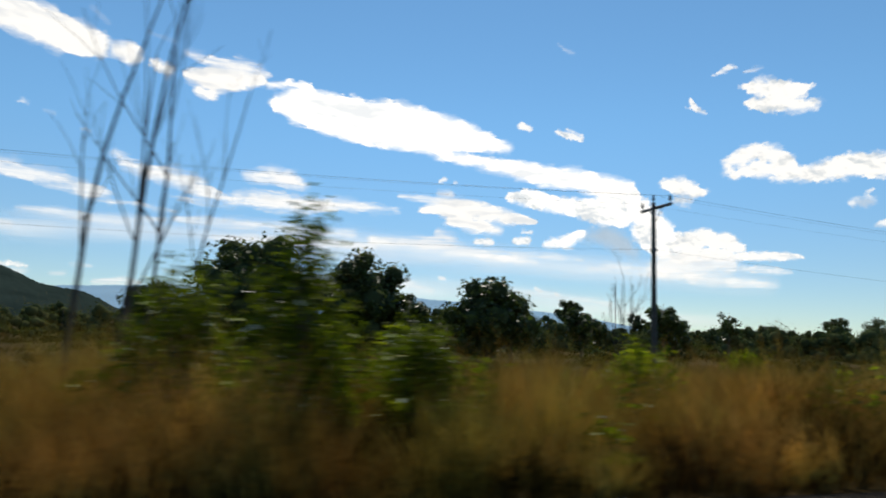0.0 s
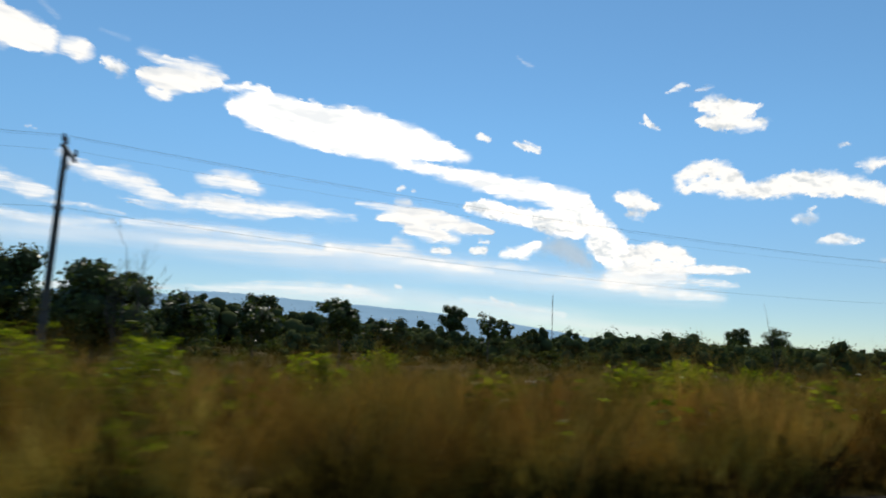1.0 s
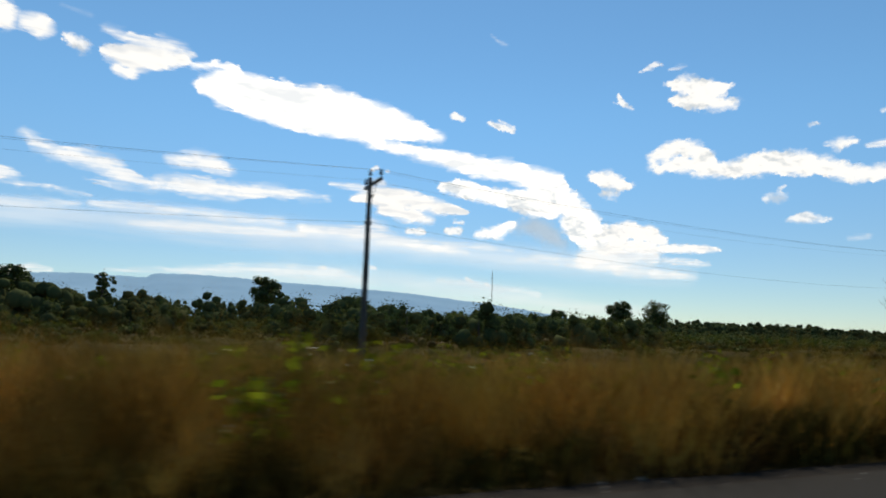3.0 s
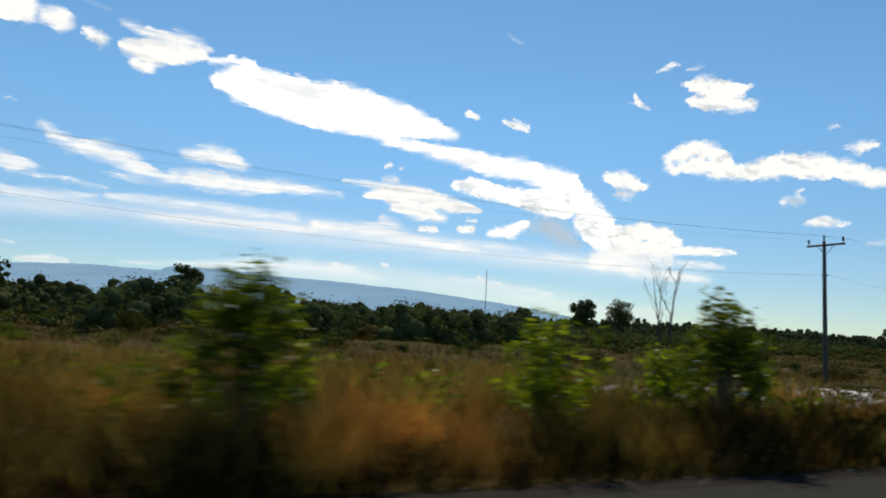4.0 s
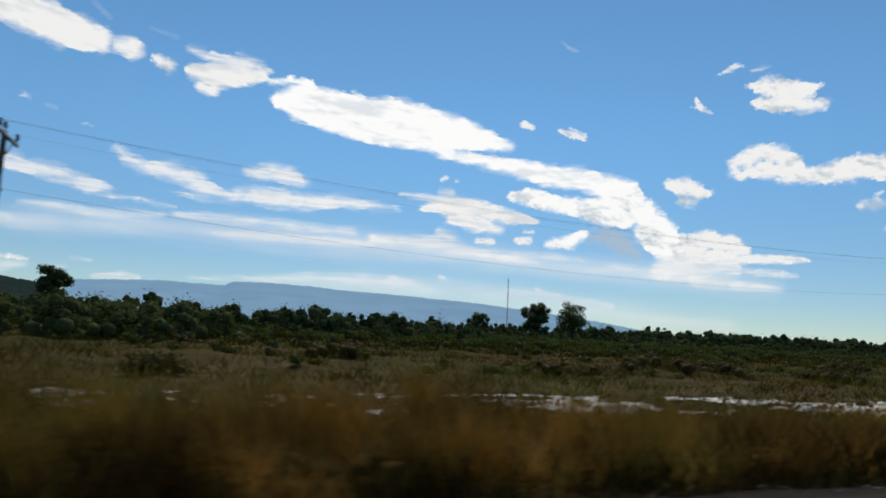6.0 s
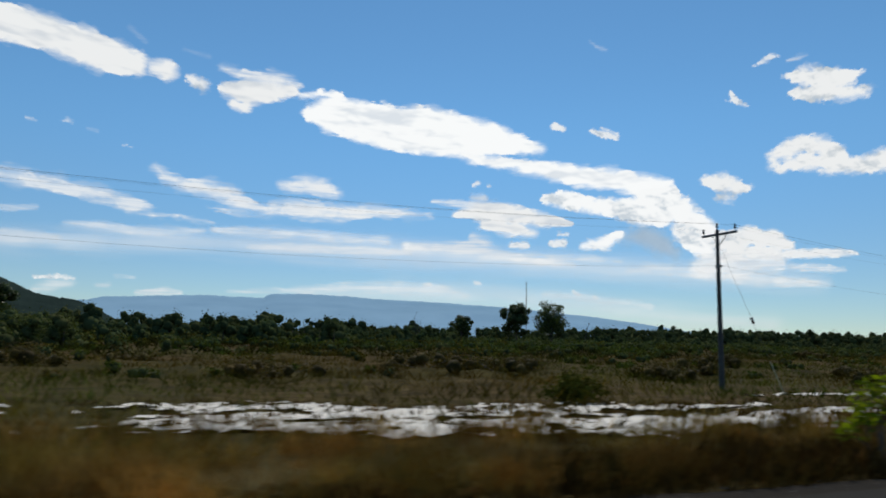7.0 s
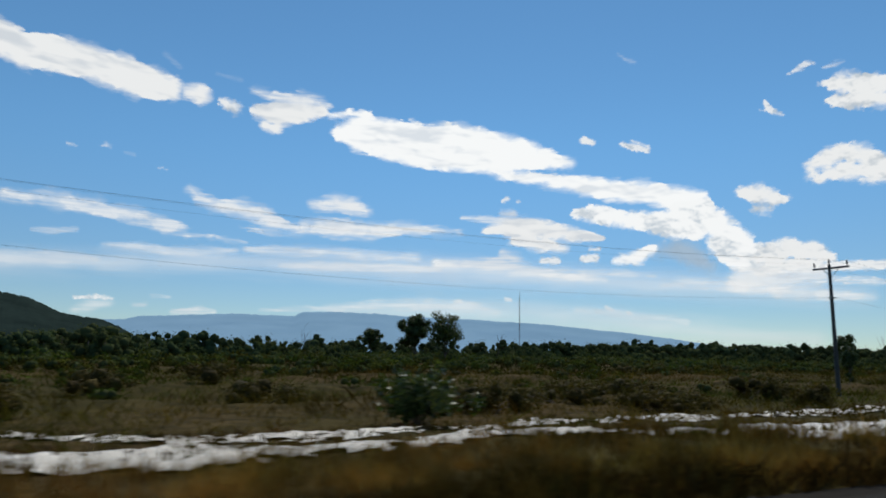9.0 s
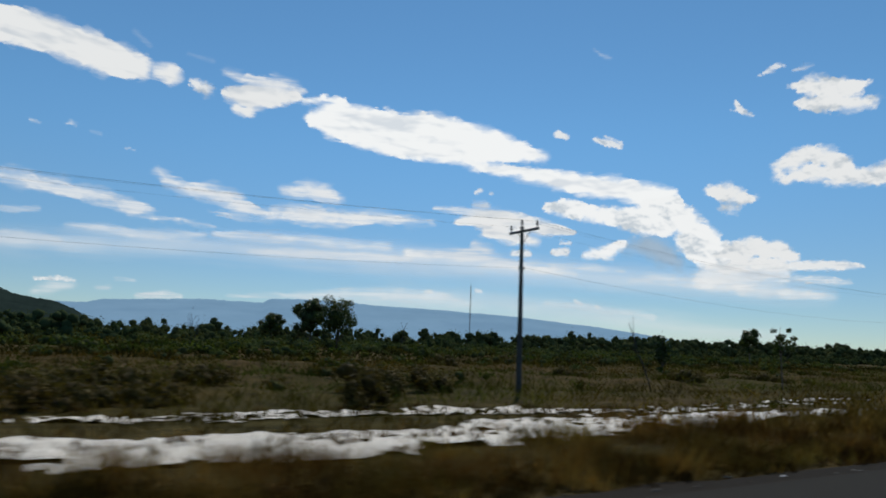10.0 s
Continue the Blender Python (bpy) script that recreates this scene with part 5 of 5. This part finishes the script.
def verge_foot_shade():
    """Solid dark cores that stand for the shade in the foot of the verge, higher here and there."""
    r = np.random.RandomState(171)
    n = 5600
    S = r.uniform(-10, 228, n)
    D = 6.15 + 0.9 * r.uniform(0, 1, n)
    X, Y = road_xy(S, D)
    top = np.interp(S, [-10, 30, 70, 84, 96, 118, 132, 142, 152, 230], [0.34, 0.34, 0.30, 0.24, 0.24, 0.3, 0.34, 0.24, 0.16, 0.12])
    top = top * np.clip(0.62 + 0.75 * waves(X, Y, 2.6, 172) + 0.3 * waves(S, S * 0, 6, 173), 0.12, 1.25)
    # dark mound in place of the shade below the nearby bush
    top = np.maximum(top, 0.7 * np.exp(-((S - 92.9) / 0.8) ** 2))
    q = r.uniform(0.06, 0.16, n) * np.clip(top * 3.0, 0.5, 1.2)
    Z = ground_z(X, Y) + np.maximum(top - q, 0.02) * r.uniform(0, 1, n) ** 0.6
    stuff("undergrowth_shade", leafy_cores(np.stack([X, Y, Z], 1), q, 174), M["thatch"], "solid dark cores standing for the shade in the foot of the grass", "grass")


def inner_grass():
    r = np.random.RandomState(71)
    n = 66000
    S, D = r.uniform(-30, 98, n), 10.6 + 19 * r.uniform(0, 1, n) ** 1.1
    T = tuft_tone(S, D, 1.1, 0.5, 1.4)
    tS, tD = tufted(S, D, r, 1.1, 0.28)
    k = r.uniform(0, 1, n) < 0.7
    S, D = np.where(k, tS, S), np.where(k, tD, D)
    keep = sand_field(S, D) < 0
    S, D, T = S[keep], D[keep], T[keep]
    n = len(S)
    X, Y = road_xy(S, D)
    H = np.clip(1.0 + 0.55 * waves(X, Y, 5.5, 72), 0.3, 1.8) * r.uniform(0.45, 1.15, n) * np.interp(S, [60, 98], [1, 0.7])
    T = T * np.clip(1.0 + 0.5 * waves(X, Y, 5, 73), 0.45, 1.6)
    P = np.stack([X, Y, ground_z(X, Y) - 0.03], 1)
    stuff("dry_grass", blades(P, H, r.uniform(0.018, 0.034, n), 0.75, 74), M["verge"], "waist-high dry grass and weeds behind the verge", "grass", T)


def scrub_grass():
    r = np.random.RandomState(81)
    n = 150000
    S, D = r.uniform(-30, 350, n), 10 + 55 * r.uniform(0, 1, n) ** 1.35
    T = tuft_tone(S, D, 1.4, 0.6, 1.2)
    tS, tD = tufted(S, D, r, 1.4, 0.36)
    k = r.uniform(0, 1, n) < 0.75
    S, D = np.where(k, tS, S), np.where(k, tD, D)
    lone = np.sin(np.round(S / 0.5) * 17.3 + np.round(D / 0.5) * 31.7) > 0.93      # tufts left standing on the sand
    keep = ((sand_field(S, D) < 0.1 * r.uniform(-1, 1, n)) | lone) & ((S > 75) | (D > 26))
    S, D, T = S[keep], D[keep], T[keep]
    n = len(S)
    X, Y = road_xy(S, D)
    big = waves(X, Y, 17, 86)
    T = T * np.clip(0.95 + 0.55 * big, 0.4, 1.6)
    H = (0.5 + 0.4 * np.clip(waves(X, Y, 8, 82), -0.8, 1.3)) * r.uniform(0.4, 1.2, n) * np.interp(D, [10, 22], [0.5, 1.0])
    P = np.stack([X, Y, ground_z(X, Y) - 0.03], 1)
    stuff("scrub_grass", blades(P, H, r.uniform(0.025, 0.055, n), 1.2, 84), M["scrub"], "low tufted olive and brown scrub grass", "grass", T)


def sand_tufts():
    """Small dead tufts and twigs scattered over the bare sand."""
    r = np.random.RandomState(151)
    n = 8000
    S, D = r.uniform(85, 250, n), r.uniform(8.6, 21.5, n)
    keep = (sand_field(S, D) > -0.1) & (r.uniform(0, 1, n) < 0.75 + 0.35 * waves(S, D, 4, 152))
    S, D = S[keep], D[keep]
    per = 9
    k = np.repeat(np.arange(len(S)), per)
    size = r.uniform(0.05, 0.17, len(S))[k]
    X, Y = road_xy(S[k] + r.normal(0, 1, len(k)) * size, D[k] + r.normal(0, 1, len(k)) * size * 0.7)
    P = np.stack([X, Y, ground_z(X, Y) + 0.02], 1)
    H = (0.05 + size) * r.uniform(0.5, 1.5, len(k))
    stuff("sand_tufts", blades(P, H, r.uniform(0.02, 0.05, len(k)), 0.9, 153), M["thatch"], "small dead tufts and twigs scattered on the white sand", "grass")


def edge_stones():
    """Loose stones and grit along the road edge."""
    r = np.random.RandomState(161)
    n = 2600
    S, D = r.uniform(-22, 236, n), 4.9 + 0.9 * r.uniform(0, 1, n) ** 0.6
    X, Y = road_xy(S, D)
    size = 0.01 + 0.04 * r.uniform(0, 1, n) ** 6
    o = np.array([(1, 0, 0), (-1, 0, 0), (0, 1, 0), (0, -1, 0), (0, 0, 0.7), (0, 0, -0.7)])
    f = np.array([(0, 2, 4), (2, 1, 4), (1, 3, 4), (3, 0, 4), (2, 0, 5), (1, 2, 5), (3, 1, 5), (0, 3, 5)])
    V = np.stack([X, Y, 0.648 + 0 * X], 1)[:, None] + o[None] * size[:, None, None] * r.uniform(0.6, 1.4, (n, 6, 1))
    F = (np.arange(n)[:, None, None] * 6 + f[None]).reshape(-1, 3)
    stuff("gravel", (V.reshape(-1, 3), F), M["stone"], "loose pale stones and grit along the road edge", "gravel")


def far_grass():
    r = np.random.RandomState(91)
    n = 50000
    D = 58 + 150 * r.uniform(0, 1, n) ** 1.3
    S = r.uniform(-60, 400, n) + (D - 58) * r.uniform(-0.2, 0.9, n)
    X, Y = road_xy(S, D)
    H = (0.7 + 0.3 * waves(X, Y, 16, 92)) * r.uniform(0.5, 1.2, n)
    P = np.stack([X, Y, ground_z(X, Y) - 0.03], 1)
    stuff("plain_grass", blades(P, H, r.uniform(0.10, 0.22, n), 1.2, 94), M["plain"], "rough olive grass covering the far plain", "grass", tuft_tone(S, D, 6.0, 0.35, 0.8))


def leafy_heap(r, k, x, y, h, rad, low, m):
    """Leaf points of one lumpy bush or tree crown."""
    v = r.normal(size=(m, 3))
    v /= np.linalg.norm(v, axis=1)[:, None]
    v *= (0.3 + 0.7 * r.uniform(0, 1, m) ** 0.5)[:, None]
    lump = 1 + 0.38 * np.sin(v[:, 0] * 6 + k) * np.cos(v[:, 1] * 5 + 2 * k) + 0.2 * np.sin(v[:, 2] * 7 + k)
    z = float(ground_z(np.array(x), np.array(y)))
    return v * np.array([rad, rad, h * (1 - low) * 0.5]) * lump[:, None] + (x, y, z + h * (low + (1 - low) * 0.5))


def scrub_bushes():
    r = np.random.RandomState(111)
    for mat, label, count, d0, d1, power in (("woods", "scattered dark green bushes over the far scrub", 800, 46, 190, 0.75), ("olive", "scattered olive and light green bushes over the scrub", 800, 30, 150, 0.95),
                                             ("dark", "low dark brown bushes among the scrub grass", 170, 25, 70, 1.0)):
        pos, size, out, cores, core_r = [], [], [], [], []
        for k in range(count):
            d = d0 + (d1 - d0) * r.uniform() ** power
            s = r.uniform(-40, 380) + max(0, d - 50) * r.uniform(-0.1, 0.9)
            x, y = (float(v) for v in road_xy(s, d))
            h = r.uniform(0.5, 1.3) * np.interp(d, [24, 60, 110, 170], [0.55, 0.9, 1.6, 2.4])
            m = int(r.uniform(50, 80))
            rad = h * r.uniform(0.7, 1.4)
            pos.append(leafy_heap(r, k, x, y, h, rad, 0.0, m))
            out.append(pos[-1] - (x, y, h * 0.3))
            size.append(np.full(m, np.interp(d, [24, 60, 170], [0.11, 0.21, 0.4])) * r.uniform(0.6, 1.4, m))
            z = float(ground_z(np.array(x), np.array(y)))
            for i in range(3):
                cores.append((x + r.uniform(-0.4, 0.4) * rad, y + r.uniform(-0.4, 0.4) * rad, z + h * r.uniform(0.25, 0.5)))
                core_r.append(0.5 * min(rad, h * 0.8) * r.uniform(0.7, 1.0))
        stuff("scrub_bushes", leaf_quads(np.concatenate(pos), np.concatenate(size), 112, 0.0, 1.4, np.concatenate(out), 0.45), M[mat], label, "bushes")
        # dark cores in place of the shade inside these bushes
        stuff("bush_shade_cores", leafy_cores(cores, core_r, 113), M["core_shade"], "dark solid cores standing for the shade inside the scattered bushes", "bushes")


def far_woods():
    r = np.random.RandomState(121)
    pos, size, stems, out, cores, core_r = [], [], [], [], [], []
    spots = []
    for k in range(760):
        x = r.uniform(-120, 760)
        front = np.interp(x, [-120, 20, 60, 100, 130, 180, 210, 330, 420, 760], [80, 108, 125, 135, 125, 140, 205, 225, 262, 330])
        y = front + 170 * r.uniform() ** 2.4
        h = r.uniform(0.68, 0.88) * (1.25 if r.uniform() < 0.06 else 1.0) * np.interp(x, [5, 28, 40, 80, 130, 180, 220, 330, 420], [5.4, 9.0, 10.4, 9.0, 7.5, 7.3, 8.1, 10.2, 12.8]) * np.interp(y - front, [0, 200], [1, 1.15])
        spots.append((x, y, h))
    for k in range(16):
        spots.append((152 + r.uniform(-13, 13), 103 + r.uniform(-5, 7), r.uniform(4.0, 6.4)))
    for k in range(30):
        spots.append((r.uniform(15, 80), r.uniform(72, 105), r.uniform(2.8, 4.8)))
    for k in range(74):
        x = r.uniform(82, 128)
        spots.append((x, 43 + 38 * r.uniform() ** 1.2, r.uniform(2.9, 4.3) * np.interp(x, [96, 104], [1.25, 1.0])))
    for k in range(420):
        x = r.uniform(-120, 560)
        front = np.interp(x, [-120, 20, 60, 100, 130, 180, 210, 330, 420, 560], [76, 100, 112, 120, 105, 118, 150, 165, 195, 240])
        spots.append((x, front + 70 * r.uniform() ** 1.1, r.uniform(2.2, 4.6)))
    for k, (x, y, h) in enumerate(spots):
        rad, low = h * r.uniform(0.32, 0.50) * (1.6 if h < 4.6 else 1.45), 0.0
        lumps = int(r.uniform(7, 12))
        m = int(np.interp(y, [60, 90, 200, 450], [700, 240, 165, 105]) * (0.7 if h < 3.2 else 1.0))
        u = (np.arange(lumps) + r.uniform(0, 1, lumps)) / lumps
        a = r.uniform(0, 2 * np.pi, lumps)
        wide = rad * np.sqrt(np.clip(1.05 - u ** 2.2, 0.05, 1)) * r.uniform(0.15, 0.8, lumps)
        z = float(ground_z(np.array(x), np.array(y)))
        c = np.stack([x + np.cos(a) * wide, y + np.sin(a) * wide, z + h * (low + (1 - low) * (0.06 + 0.74 * u))], 1)
        q = rad * r.uniform(0.36, 0.58, lumps) * (1.1 - 0.35 * u)
        pick = r.randint(0, lumps, m)
        v = r.normal(size=(m, 3))
        v /= np.linalg.norm(v, axis=1)[:, None]
        v *= (r.uniform(0.5, 1.28, m) * q[pick])[:, None]
        pos.append(c[pick] + v)
        out.append(v + 0.5 * (c[pick] - (x, y, h * 0.45)) + (0, 0, 0.12 * h))
        size.append(np.full(m, np.interp(y, [45, 80, 200, 450], [0.15, 0.2, 0.27, 0.5])) * r.uniform(0.6, 1.4, m))
        cores.append(c)
        core_r.append(q * 0.62)
        stems.append([((x, y, z - 0.3), 0.03 * h), ((x, y, z + h * 0.6), 0.008 * h)])
    stuff("far_woods", leaf_quads(np.concatenate(pos), np.concatenate(size), 122, 0.0, 1.5, np.concatenate(out), 0.55), M["woods"], "low dark green woodland along the horizon", "woods")
    # dark cores in place of the shade between the trees
    stuff("woods_shade_cores", leafy_cores(np.concatenate(cores), np.concatenate(core_r), 123), M["core_shade"], "dark solid cores standing for the shade inside the far woodland", "woods")
    stuff("woods_trunks", tubes(stems, 4), M["dead"], "thin trunks of the far woodland", "woods")


def weeds():
    """Leafy weed stalks standing in the grass, some of their leaves painted pale as sun glints."""
    r = np.random.RandomState(131)
    green, pale, stalks = [], [], []
    for k in range(290):
        s, d = r.uniform(-12, 100), 6.1 + 13 * r.uniform() ** 1.2
        if s > 84 and d < 8:
            d += 3.0
        x, y = (float(v) for v in road_xy(s, d))
        h = r.uniform(0.75, 1.4) if s < 88 else r.uniform(0.3, 0.65)
        z = float(ground_z(np.array(x), np.array(y)))
        lx, ly = r.uniform(-0.25, 0.25, 2)
        stalks.append([((x, y, z - 0.05), 0.012), ((x + lx * 0.5, y + ly * 0.5, z + h * 0.6), 0.009), ((x + lx, y + ly, z + h), 0.004)])
        m = int(r.uniform(24, 60))
        u = r.uniform(0.35, 1.0, m)
        q = np.stack([x + lx * u + r.normal(0, 0.16, m), y + ly * u + r.normal(0, 0.16, m), z + h * u + r.normal(0, 0.05, m)], 1)
        cut = max(0, int(m * r.uniform(-0.06, 0.15)))
        pale.append(q[:cut])
        green.append(q[cut:])
    green, pale = np.concatenate(green), np.concatenate(pale)
    stuff("weeds", leaf_quads(green, r.uniform(0.05, 0.11, len(green)), 132), M["bush"], "green leafy weeds standing in the dry grass", "weeds")
    stuff("weeds", leaf_quads(pale, r.uniform(0.03, 0.06, len(pale)), 133, 0.7), M["pale"], "leaves of the roadside weeds painted pale as sun glints", "weeds")
    stuff("weeds", tubes(stalks, 5), M["bark"], "thin brown stalks of the roadside weeds", "weeds")


def bush_foot_shade():
    """Dead stalks and thatch, dark as painted shade, heaped round the feet of the tall roadside bushes."""
    r = np.random.RandomState(141)
    pos = []
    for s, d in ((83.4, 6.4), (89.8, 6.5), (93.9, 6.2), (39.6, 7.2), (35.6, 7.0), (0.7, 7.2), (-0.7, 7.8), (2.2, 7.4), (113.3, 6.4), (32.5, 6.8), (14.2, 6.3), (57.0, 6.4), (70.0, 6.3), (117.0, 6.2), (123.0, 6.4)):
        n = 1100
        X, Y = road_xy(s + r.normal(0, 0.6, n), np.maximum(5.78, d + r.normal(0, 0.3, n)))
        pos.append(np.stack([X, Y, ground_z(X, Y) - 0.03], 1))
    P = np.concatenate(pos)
    stuff("undergrowth_shade", blades(P, r.uniform(0.3, 0.85, len(P)), r.uniform(0.012, 0.03, len(P)), 0.5, 142), M["thatch"], "dead stalks darkened for the shade round the feet of the bushes", "grass")


verge_grass()
undergrowth_shade()
verge_foot_shade()
inner_grass()
scrub_grass()
sand_tufts()
edge_stones()
far_grass()
scrub_bushes()
far_woods()
weeds()
bush_foot_shade()


# ---------------------------------------------------------------- roadside scraps
def scrap(seed, size):
    """A crumpled piece of plastic."""
    rng = random.Random(seed)
    n = 6
    V = [((i / (n - 1) - 0.5) * size * 1.6, (j / (n - 1) - 0.5) * size, rng.uniform(0, 0.35) * size) for i in range(n) for j in range(n)]
    me = raw_mesh("litter", V, grid_faces(n, n), M["scrap"], True)
    ob = link("litter", me)
    mod = ob.modifiers.new("thickness", 'SOLIDIFY')
    mod.thickness = 0.006
    return tagged(ob, "crumpled dirty white plastic scrap on the road edge", "litter", "litter along the verge")


for k, (s, d, size) in enumerate([(181.4, 5.64, 0.08), (99.0, 5.44, 0.045), (97.0, 5.6, 0.05), (3.7, 5.75, 0.07), (25.0, 5.8, 0.06), (154.3, 5.7, 0.06), (212.1, 5.5, 0.04), (63.1, 5.5, 0.05)]):
    scrap(900 + k, size).matrix_basis = place(s, d, 0.645, k * 1.1)
